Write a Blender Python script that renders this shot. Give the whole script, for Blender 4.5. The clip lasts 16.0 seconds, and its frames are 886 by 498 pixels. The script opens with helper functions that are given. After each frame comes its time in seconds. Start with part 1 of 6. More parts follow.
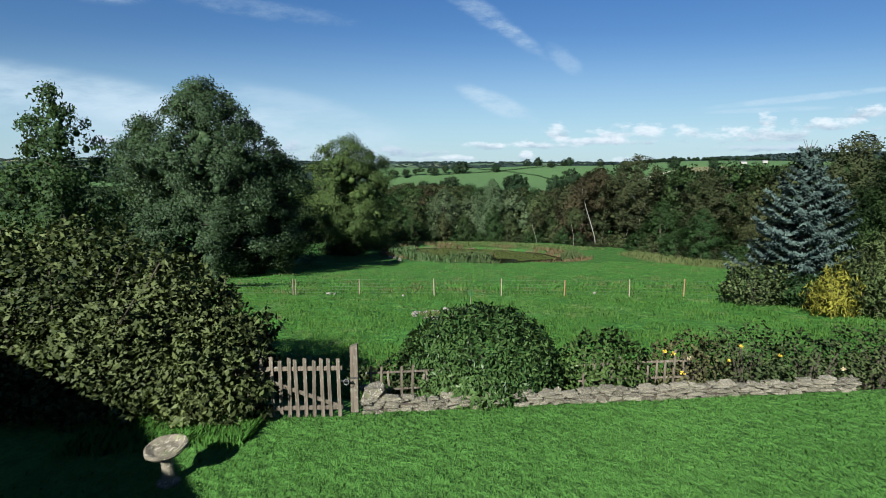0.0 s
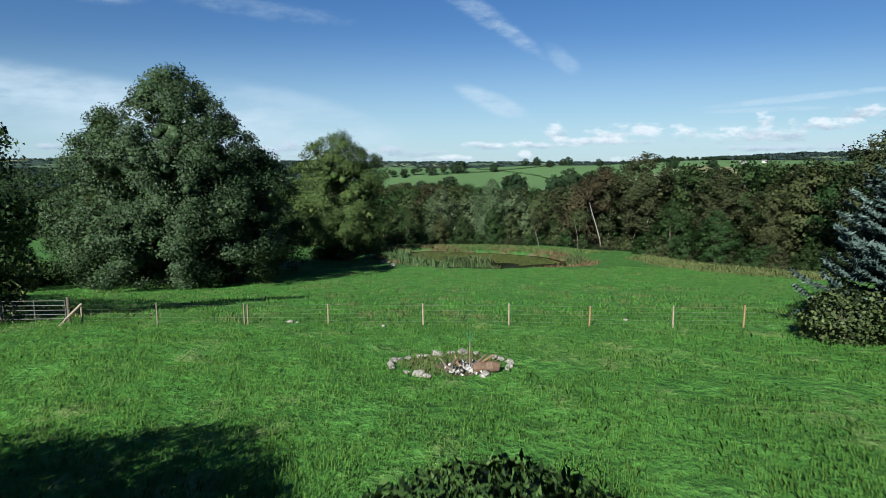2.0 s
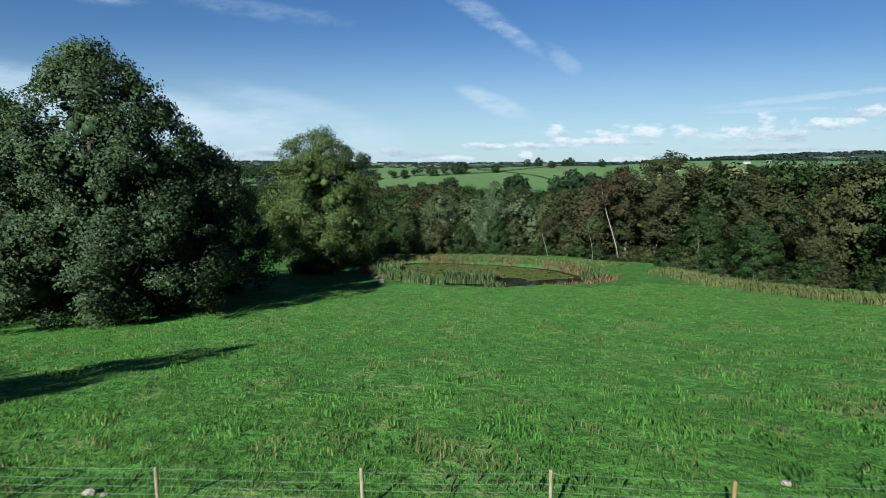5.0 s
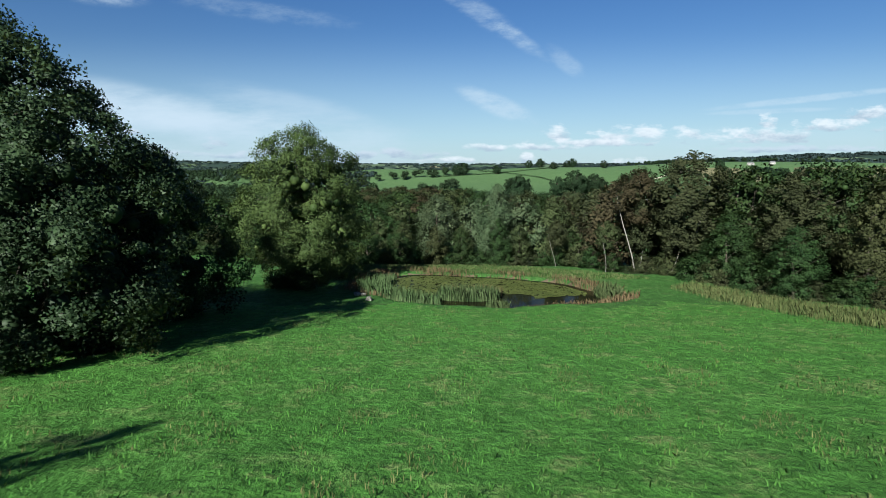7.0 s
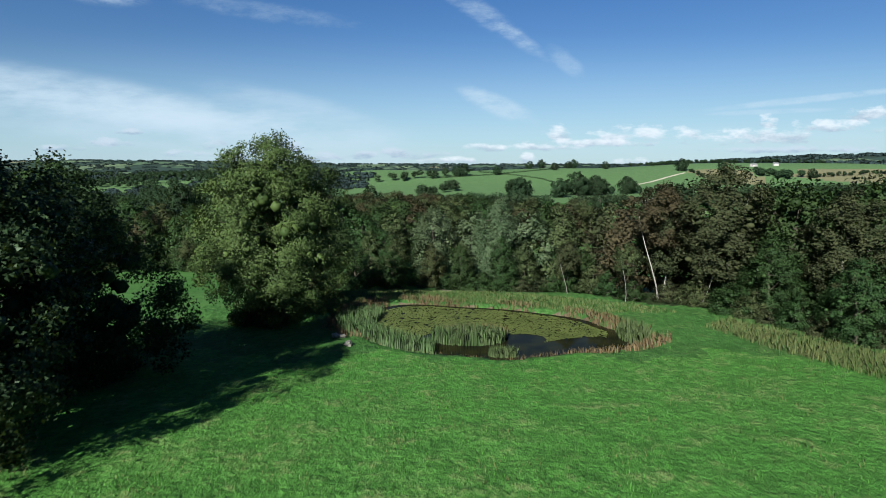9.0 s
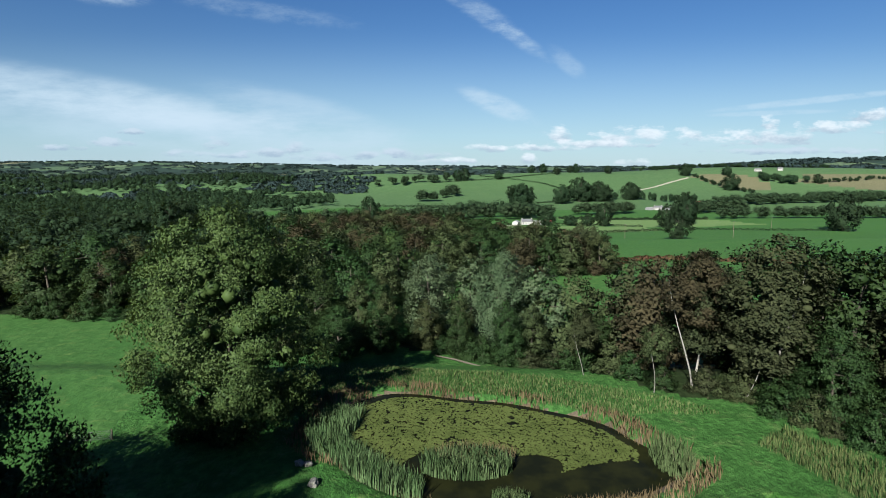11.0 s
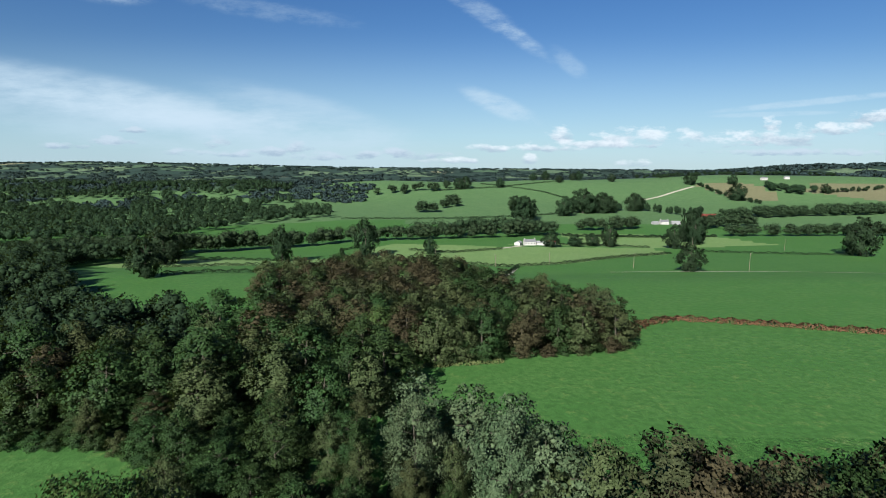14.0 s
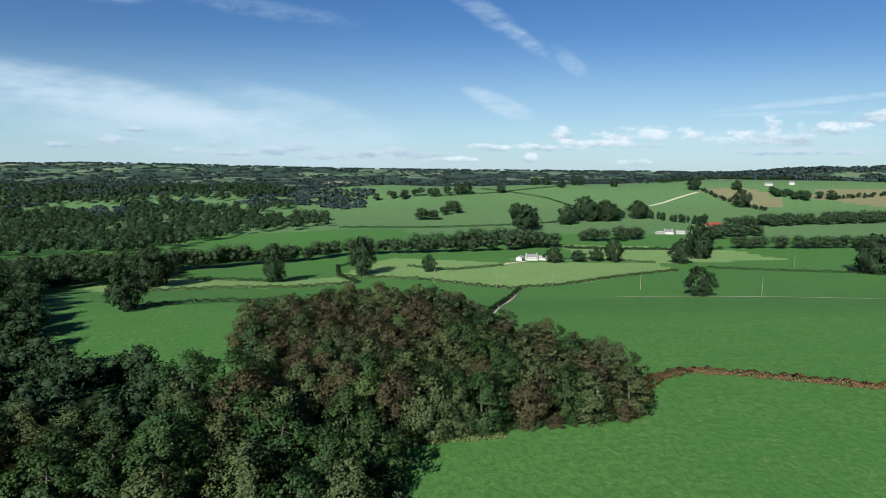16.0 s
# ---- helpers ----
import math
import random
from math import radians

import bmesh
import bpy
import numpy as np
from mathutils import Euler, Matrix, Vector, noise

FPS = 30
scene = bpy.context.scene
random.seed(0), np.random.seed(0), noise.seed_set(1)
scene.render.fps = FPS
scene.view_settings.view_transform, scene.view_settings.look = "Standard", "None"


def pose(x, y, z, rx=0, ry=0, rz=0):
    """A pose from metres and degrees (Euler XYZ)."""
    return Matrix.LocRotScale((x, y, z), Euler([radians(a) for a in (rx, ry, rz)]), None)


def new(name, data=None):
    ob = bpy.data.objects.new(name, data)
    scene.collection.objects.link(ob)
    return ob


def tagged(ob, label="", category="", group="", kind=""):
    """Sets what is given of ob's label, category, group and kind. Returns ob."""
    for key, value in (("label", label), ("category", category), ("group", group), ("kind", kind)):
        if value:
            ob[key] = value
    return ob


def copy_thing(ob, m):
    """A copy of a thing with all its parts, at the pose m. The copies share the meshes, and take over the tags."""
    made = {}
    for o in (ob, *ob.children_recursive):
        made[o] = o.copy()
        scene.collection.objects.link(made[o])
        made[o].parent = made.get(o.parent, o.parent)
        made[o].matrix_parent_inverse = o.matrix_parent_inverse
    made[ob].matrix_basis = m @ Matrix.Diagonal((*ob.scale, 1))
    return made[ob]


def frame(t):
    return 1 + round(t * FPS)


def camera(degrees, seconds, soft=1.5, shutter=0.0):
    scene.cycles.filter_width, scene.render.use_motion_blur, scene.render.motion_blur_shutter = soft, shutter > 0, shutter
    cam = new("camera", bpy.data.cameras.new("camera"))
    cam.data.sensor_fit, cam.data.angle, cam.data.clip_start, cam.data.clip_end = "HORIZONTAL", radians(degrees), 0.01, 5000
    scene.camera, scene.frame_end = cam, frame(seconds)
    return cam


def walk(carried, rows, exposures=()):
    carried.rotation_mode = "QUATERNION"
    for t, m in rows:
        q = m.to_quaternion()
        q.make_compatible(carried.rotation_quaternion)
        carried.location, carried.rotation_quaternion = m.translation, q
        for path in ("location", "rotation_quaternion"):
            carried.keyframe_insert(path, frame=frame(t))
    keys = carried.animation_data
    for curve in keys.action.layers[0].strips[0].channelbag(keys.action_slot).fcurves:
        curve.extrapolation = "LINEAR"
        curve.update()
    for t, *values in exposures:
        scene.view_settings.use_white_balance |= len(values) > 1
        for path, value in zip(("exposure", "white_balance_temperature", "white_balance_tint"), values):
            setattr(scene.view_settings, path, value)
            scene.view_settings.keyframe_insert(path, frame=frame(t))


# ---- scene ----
cam = camera(75.0, 16.0, 0.8, 0.3)
METRES, EYE, TILT, LEAN, TURN = 100.0, 4.6, -8.0, 0.0, 0.0
ROWS = [
    (0.0, 0.0, 0.0, 0.0, -0.0, 0.0, 0.0),
    (0.5, 0.0005, 0.0118, 0.0018, -0.06, 0.01, 0.02),
    (1.0, 0.0011, 0.0251, 0.0037, -0.15, 0.02, 0.02),
    (1.5, 0.0022, 0.0393, 0.0058, -0.18, 0.01, 0.04),
    (2.0, 0.0034, 0.0545, 0.0082, -0.16, -0.01, 0.06),
    (2.5, 0.0046, 0.0706, 0.0108, -0.15, 0.01, 0.06),
    (3.0, 0.0061, 0.0877, 0.0141, -0.12, 0.05, 0.07),
    (3.5, 0.0075, 0.1056, 0.0177, -0.11, 0.04, 0.07),
    (4.0, 0.009, 0.1244, 0.0216, -0.09, 0.02, 0.08),
    (6.5, 0.0183, 0.225, 0.0436, 0.06, 0.16, 0.08),
    (7.0, 0.0203, 0.2478, 0.0483, 0.09, 0.17, 0.07),
    (7.5, 0.022, 0.2718, 0.0536, 0.13, 0.16, 0.07),
    (8.0, 0.0237, 0.2968, 0.0617, 0.12, 0.16, 0.03),
    (10.5, 0.0338, 0.4271, 0.1686, 0.16, 0.19, -0.12),
    (11.0, 0.0363, 0.4545, 0.2012, 0.2, 0.22, -0.18),
    (11.5, 0.0384, 0.4824, 0.2352, 0.23, 0.21, -0.23),
    (12.0, 0.0407, 0.5107, 0.2704, 0.24, 0.21, -0.28),
    (12.5, 0.0428, 0.5388, 0.3077, 0.25, 0.21, -0.32),
    (13.0, 0.0456, 0.5676, 0.3461, 0.29, 0.18, -0.35),
    (13.5, 0.0488, 0.5965, 0.3851, 0.29, 0.19, -0.39),
    (14.0, 0.0517, 0.6257, 0.4246, 0.29, 0.2, -0.43),
    (14.5, 0.0547, 0.6554, 0.4642, 0.31, 0.2, -0.42),
    (15.0, 0.0572, 0.6858, 0.5041, 0.33, 0.18, -0.46),
    (15.5, 0.0607, 0.716, 0.5451, 0.35, 0.15, -0.48),
    (16.0, 0.0633, 0.7463, 0.5856, 0.37, 0.12, -0.52),
]
walk(cam, [(t, pose(0, 0, EYE, TILT, LEAN, TURN) @ pose(METRES * x, METRES * 1.405 * y, METRES * z, 90 + pitch, roll, yaw)) for t, x, y, z, yaw, pitch, roll in ROWS],
     [(0.0, 1.75, 6150, 7), (16.0, 1.75, 6150, 7)])

# ---------------------------------------------------------------- sky and sun
SUN_HIGH, SUN_TO = radians(31), Vector((0.386, 0.922, 0))
sun = new("sun", bpy.data.lights.new("sun", "SUN"))
sun.data.energy, sun.data.angle, sun.data.color = 5.0, radians(0.6), (1.0, 0.95, 0.86)
sun_way = SUN_TO.normalized() * math.cos(SUN_HIGH) - Vector((0, 0, math.sin(SUN_HIGH)))
sun.matrix_world = Matrix.Translation((-60, -95, 80)) @ sun_way.to_track_quat("-Z", "Y").to_matrix().to_4x4()


class Nodes:
    """Short hand for a node tree."""

    def __init__(self, tree):
        self.tree = tree

    def add(self, kind, **values):
        n = self.tree.nodes.new(kind)
        for k, v in values.items():
            n.inputs[k.replace("_", " ")].default_value = v
        return n

    def link(self, a, b):
        self.tree.links.new(a, b)

    def maths(self, op, a, b=0.0, clamp=False):
        n = self.tree.nodes.new("ShaderNodeMath")
        n.operation, n.use_clamp = op, clamp
        for i, v in enumerate((a, b)):
            if isinstance(v, (int, float)):
                n.inputs[i].default_value = v
            else:
                self.link(v, n.inputs[i])
        return n.outputs[0]

    def ramp(self, value, lo, hi, smooth=True):
        n = self.tree.nodes.new("ShaderNodeMapRange")
        n.interpolation_type = "SMOOTHSTEP" if smooth else "LINEAR"
        n.inputs["From Min"].default_value, n.inputs["From Max"].default_value = lo, hi
        self.link(value, n.inputs["Value"])
        return n.outputs["Result"]

    def mix(self, fac, a, b, how="MIX"):
        n = self.tree.nodes.new("ShaderNodeMix")
        n.data_type, n.blend_type = "RGBA", how
        for socket, v in ((n.inputs[0], fac), (n.inputs[6], a), (n.inputs[7], b)):
            if isinstance(v, (int, float)):
                socket.default_value = v
            elif isinstance(v, tuple):
                socket.default_value = (*v, 1)
            else:
                self.link(v, socket)
        return n.outputs[2]

    def noise(self, vector, scale, detail=4.0, rough=0.55):
        n = self.add("ShaderNodeTexNoise", Scale=scale, Detail=detail, Roughness=rough)
        self.link(vector, n.inputs["Vector"])
        return n.outputs["Fac"]

    def stretch(self, vector, sx, sy, sz):
        n = self.tree.nodes.new("ShaderNodeMapping")
        n.inputs["Scale"].default_value = (sx, sy, sz)
        self.link(vector, n.inputs["Vector"])
        return n.outputs[0]


HEAPS_EAST = [(0.193, 0.0594, 0.020, 0.0108), (0.313, 0.0566, 0.057, 0.0127), (0.256, 0.0443, 0.093, 0.0059), (0.408, 0.0547, 0.025, 0.0108), (0.549, 0.0801, 0.015, 0.0088), (0.544, 0.0547, 0.073, 0.0117), (0.482, 0.0490, 0.044, 0.0078), (0.723, 0.0932, 0.039, 0.0108), (0.673, 0.0716, 0.068, 0.0078), (0.143, 0.0195, 0.013, 0.0078), (0.320, 0.0138, 0.023, 0.0059), (0.073, 0.0367, 0.041, 0.0049), (0.160, 0.0376, 0.059, 0.0049), (0.015, 0.0157, 0.044, 0.0049)]
HEAPS_WEST = [(-0.047, 0.0243, 0.047, 0.0059), (-0.259, 0.0367, 0.022, 0.0098), (-0.081, 0.0281, 0.022, 0.0068), (-0.139, 0.0243, 0.029, 0.0059), (-0.661, 0.0367, 0.033, 0.0049), (-0.576, 0.0443, 0.031, 0.0068), (-0.536, 0.0632, 0.020, 0.0039), (-0.467, 0.0272, 0.023, 0.0049), (-0.395, 0.0424, 0.018, 0.0088), (-0.371, 0.0243, 0.044, 0.0049), (-0.216, 0.0214, 0.039, 0.0059), (0.613, 0.0338, 0.117, 0.0049), (-0.303, 0.0281, 0.029, 0.0068)]


def make_sky():
    world = bpy.data.worlds.new("sky")
    scene.world = world
    world.use_nodes = True
    k = Nodes(world.node_tree)
    back = world.node_tree.nodes["Background"]
    sky = world.node_tree.nodes.new("ShaderNodeTexSky")
    sky.sky_type, sky.sun_disc = "NISHITA", False
    sky.sun_elevation, sky.sun_rotation = SUN_HIGH, math.atan2(-SUN_TO.x, -SUN_TO.y)
    sky.air_density, sky.dust_density, sky.ozone_density = 1.0, 0.25, 3.0
    way = world.node_tree.nodes.new("ShaderNodeTexCoord").outputs["Generated"]
    sep = world.node_tree.nodes.new("ShaderNodeSeparateXYZ")
    k.link(way, sep.inputs[0])
    x, y, z = sep.outputs
    ahead = k.maths("MAXIMUM", k.maths("ABSOLUTE", y), 0.08)
    u, v = k.maths("DIVIDE", x, ahead), k.maths("DIVIDE", z, ahead)
    comb = world.node_tree.nodes.new("ShaderNodeCombineXYZ")
    k.link(u, comb.inputs[0]), k.link(v, comb.inputs[1])
    flat = comb.outputs[0]
    wisps = k.noise(k.stretch(flat, 3.2, 13, 1), 1.6, 7, 0.62)
    puffs = k.noise(k.stretch(flat, 24, 52, 1), 1.0, 6, 0.6)
    fine = k.noise(k.stretch(flat, 9, 22, 1), 2.0, 8, 0.68)

    def veil(u0, v0, du, dv, turn, texture, lo, hi, strength):
        c, s = math.cos(radians(turn)), math.sin(radians(turn))
        a, b = k.maths("SUBTRACT", u, u0), k.maths("SUBTRACT", v, v0)
        p = k.maths("ADD", k.maths("MULTIPLY", a, c / du), k.maths("MULTIPLY", b, s / du))
        q = k.maths("ADD", k.maths("MULTIPLY", a, -s / dv), k.maths("MULTIPLY", b, c / dv))
        r = k.maths("ADD", k.maths("MULTIPLY", p, p), k.maths("MULTIPLY", q, q))
        near = k.ramp(k.maths("SUBTRACT", 1.0, r), 0.0, 0.9)
        body = k.ramp(k.maths("ADD", texture, k.maths("MULTIPLY", near, 0.18)), lo, hi)
        return k.maths("MULTIPLY", k.maths("MULTIPLY", near, body), strength)

    cirrus = [
        veil(0.055, 0.262, 0.13, 0.024, -33, fine, 0.42, 1.0, 0.42),
        veil(0.125, 0.215, 0.075, 0.016, -33, fine, 0.40, 0.95, 0.36),
        veil(0.205, 0.178, 0.05, 0.020, -38, fine, 0.40, 0.9, 0.30),
        veil(0.09, 0.108, 0.09, 0.022, -22, fine, 0.36, 0.85, 0.6),
        veil(-0.57, 0.31, 0.12, 0.045, -8, fine, 0.36, 0.8, 0.8),
        veil(-0.60, 0.120, 0.48, 0.050, -10, wisps, 0.34, 0.85, 0.55),
        veil(-0.50, 0.075, 0.62, 0.070, -8, wisps, 0.34, 0.85, 0.45),
        veil(-0.22, 0.085, 0.26, 0.045, -14, wisps, 0.40, 0.85, 0.45),
        veil(0.62, 0.118, 0.22, 0.008, 6, fine, 0.36, 0.8, 0.5),
        veil(0.55, 0.097, 0.14, 0.006, 2, fine, 0.38, 0.8, 0.4),
        veil(0.55, 0.045, 0.45, 0.035, 2, wisps, 0.36, 0.8, 0.2),
        veil(-0.30, 0.26, 0.20, 0.02, -8, fine, 0.45, 0.9, 0.2),
    ]
    total = cirrus[0]
    for c in cirrus[1:]:
        total = k.maths("ADD", total, c, True)
    deep = k.add("ShaderNodeHueSaturation", Saturation=1.28, Hue=0.512)
    k.link(sky.outputs[0], deep.inputs["Color"])
    colour = k.mix(k.maths("MULTIPLY", k.ramp(v, 0.24, -0.01), 0.64), deep.outputs[0], CLOUD_LOW)
    colour = k.mix(total, colour, CLOUD_HIGH)
    for u0, v0, du, dv, base, top in [(*q, CLOUD_BASE, CLOUD_TOP) for q in HEAPS_EAST] + [(*q, CLOUD_GREY, CLOUD_PALE) for q in HEAPS_WEST]:
        p, q = k.maths("DIVIDE", k.maths("SUBTRACT", u, u0), du * 1.35), k.maths("DIVIDE", k.maths("SUBTRACT", v, v0), dv * 1.65)
        under = k.maths("MULTIPLY", k.maths("MINIMUM", q, 0.0), 0.8)
        r = k.maths("ADD", k.maths("MULTIPLY", p, p), k.maths("ADD", k.maths("MULTIPLY", q, q), k.maths("MULTIPLY", under, under)))
        edge = k.maths("ADD", k.maths("SUBTRACT", 1.0, r), k.maths("MULTIPLY", k.maths("SUBTRACT", puffs, 0.5), 5.0))
        soft = k.ramp(k.maths("MULTIPLY", edge, k.ramp(k.maths("SUBTRACT", 3.2, r), 0.0, 1.6)), 0.0, 1.3)
        lit = k.ramp(k.maths("ADD", q, k.maths("MULTIPLY", k.maths("SUBTRACT", fine, 0.5), 3.0)), -0.7, 0.5)
        colour = k.mix(k.maths("MULTIPLY", soft, 0.82), colour, k.mix(lit, base, top))
    k.link(colour, back.inputs["Color"])
    back.inputs["Strength"].default_value = SKY


SKY = 0.0246
CLOUD_LOW, CLOUD_HIGH, CLOUD_BASE, CLOUD_TOP = (5.7, 8.4, 10.6), (7.8, 9.4, 10.7), (5.7, 6.9, 8.2), (11.2, 11.7, 12.2)
CLOUD_GREY, CLOUD_PALE = (4.8, 6.1, 7.6), (7.9, 9.0, 10.2)
make_sky()

# ---------------------------------------------------------------- the lie of the land
PROFILE_Y = (-400, -60, 10.6, 11.6, 20, 34, 50, 66, 90, 112, 120, 149, 165, 200, 262, 386, 500, 690, 900, 1140, 1300, 1600, 2000, 2600, 3300, 4200, 4900)
PROFILE_Z = (4, 0.2, -0.12, -0.6, -1.65, -3.1, -5.7, -8.5, -11.5, -13.9, -14.5, -14.8, -18.3, -19.5, -20.5, -23, -36, -44, -47, -42, -32, 4, -16, -30, -6, 40, 38)

POND = (7.5, 128.4, 19.2, 12.0)
WATER = -15.2


def hermite(v, xs, ys):
    xs, ys = np.asarray(xs, float), np.asarray(ys, float)
    d = np.diff(ys) / np.diff(xs)
    m = np.empty(len(xs))
    m[0], m[-1] = d[0], d[-1]
    same = d[1:] * d[:-1] > 0
    m[1:-1] = np.where(same, 2 * d[1:] * d[:-1] / np.where(same, d[1:] + d[:-1], 1), 0)
    i = np.clip(np.searchsorted(xs, v) - 1, 0, len(xs) - 2)
    h = xs[i + 1] - xs[i]
    u = np.clip((v - xs[i]) / h, 0, 1)
    return ((2*u**3 - 3*u**2 + 1) * ys[i] + (u**3 - 2*u**2 + u) * h * m[i] + (3*u**2 - 2*u**3) * ys[i+1] + (u**3 - u**2) * h * m[i+1])

def bump(x, y, cx, cy, rx, ry, h):
    return h * np.exp(-((x - cx) / rx) ** 2 - ((y - cy) / ry) ** 2)

def pond_reach(x, y):
    """1 on the pond's shore line, less on the water."""
    a = np.radians(-19.2)
    p, q = (x - POND[0]) * np.cos(a) + (y - POND[1]) * np.sin(a), -(x - POND[0]) * np.sin(a) + (y - POND[1]) * np.cos(a)
    th = np.arctan2(q / POND[3], p / POND[2])
    wobble = 1 + 0.05 * np.sin(3 * th + 0.6) + 0.035 * np.sin(5 * th + 2.0) + 0.02 * np.sin(9 * th)
    return np.hypot(p / POND[2], q / POND[3]) / wobble


def wall_shift(x, y):
    """The garden's edge runs a little askew."""
    return np.clip((x + 1.55) * 0.112, -0.35, 1.4) * np.clip((20 - y) / 6, 0, 1) * np.clip((y - 5) / 4, 0, 1)


def land(x, y):
    x, y = np.asarray(x, float), np.asarray(y, float)
    z = hermite(y - wall_shift(x, y), PROFILE_Y, PROFILE_Z)
    far = np.clip((y - 300) / 500, 0, 1)
    z = z + bump(x, y, 900, 1950, 500, 450, 32) + bump(x, y, 1800, 2600, 900, 500, 96) + bump(x, y, -2500, 4300, 1300, 600, 30)
    z = z - 18 * far * np.clip((-x - 150) / 500, 0, 1) * np.exp(-((y - 1500) / 900) ** 2)
    z = z + 2.2*np.sin(x / 71 + 1) * np.sin(y / 93) * np.clip((y - 250) / 300, 0, 1)
    # the pond's hollow, its low bank and the small swells of the pasture
    inside = pond_reach(x, y)
    z = np.where(inside < 1.25, np.minimum(z, -14.75), z)
    z = np.where(inside < 1.0, -15.9, np.where(inside < 1.12, -15.9 + (inside - 1.0) / 0.12 * 1.0, z))
    swell = np.clip((y - 13) / 8, 0, 1) * np.clip((300 - y) / 100, 0, 1)
    return z + swell * (0.06 * np.sin(x * 0.9 + 1.3 * np.sin(y * 0.35)) * np.sin(y * 0.7 + 0.4) + 0.03 * np.sin(x * 2.3 + y * 1.1))


def up(x, y):
    return float(land(x, y))


def inside(x, y, corners):
    """Which of the points lie in the polygon."""
    hit = np.zeros(np.shape(x), bool)
    for (ax, ay), (bx, by) in zip(corners, corners[1:] + corners[:1]):
        cross = (ay > y) != (by > y)
        hit ^= cross & (x < (bx - ax) * (y - ay) / (by - ay + 1e-9) + ax)
    return hit


# ---------------------------------------------------------------- materials
def material(name, rough=0.8, spec=0.3):
    m = bpy.data.materials.new(name)
    m.use_nodes = True
    k = Nodes(m.node_tree)
    bsdf = m.node_tree.nodes["Principled BSDF"]
    bsdf.inputs["Roughness"].default_value = rough
    bsdf.inputs["Specular IOR Level"].default_value = spec
    return m, k, bsdf


def place_of(k, kind="Object"):
    return k.tree.nodes.new("ShaderNodeTexCoord").outputs[kind]


def world_place(k):
    return k.tree.nodes.new("ShaderNodeNewGeometry").outputs["Position"]


def bumped(k, bsdf, height, strength=0.5, distance=0.02):
    b = k.add("ShaderNodeBump", Strength=strength, Distance=distance)
    k.link(height, b.inputs["Height"])
    k.link(b.outputs[0], bsdf.inputs["Normal"])


def leaf_material(name, dark, light, gloss=0.45, through_light=0.09, spread=0.10):
    """Foliage: every leaf, every plant and every bough a little different."""
    dark, light = tuple(c * 0.51 for c in dark), tuple(c * 0.51 for c in light)
    m, k, bsdf = material(name, gloss + 0.15, 0.08)
    geo = k.tree.nodes.new("ShaderNodeNewGeometry")
    info = k.tree.nodes.new("ShaderNodeObjectInfo")
    bough = k.noise(geo.outputs["Position"], 0.35, 3)
    leaf = geo.outputs["Random Per Island"]
    fac = k.maths("ADD", k.maths("MULTIPLY", leaf, 0.55), k.maths("MULTIPLY", k.ramp(bough, 0.3, 0.7), 0.45))
    colour = k.mix(fac, dark, light)
    hue = k.add("ShaderNodeHueSaturation")
    k.link(k.maths("ADD", 0.5 - spread * 0.16, k.maths("MULTIPLY", info.outputs["Random"], spread * 0.32)), hue.inputs["Hue"])
    k.link(k.maths("ADD", 1 - spread * 1.2, k.maths("MULTIPLY", info.outputs["Random"], spread * 2.4)), hue.inputs["Value"])
    k.link(colour, hue.inputs["Color"])
    k.link(hue.outputs[0], bsdf.inputs["Base Color"])
    thin = k.tree.nodes.new("ShaderNodeBsdfTranslucent")
    bright = k.mix(0.55, hue.outputs[0], (0.12, 0.18, 0.022))
    k.link(bright, thin.inputs["Color"])
    both = k.tree.nodes.new("ShaderNodeMixShader")
    both.inputs[0].default_value = through_light
    k.link(bsdf.outputs[0], both.inputs[1])
    k.link(thin.outputs[0], both.inputs[2])
    k.link(both.outputs[0], k.tree.nodes["Material Output"].inputs["Surface"])
    return m


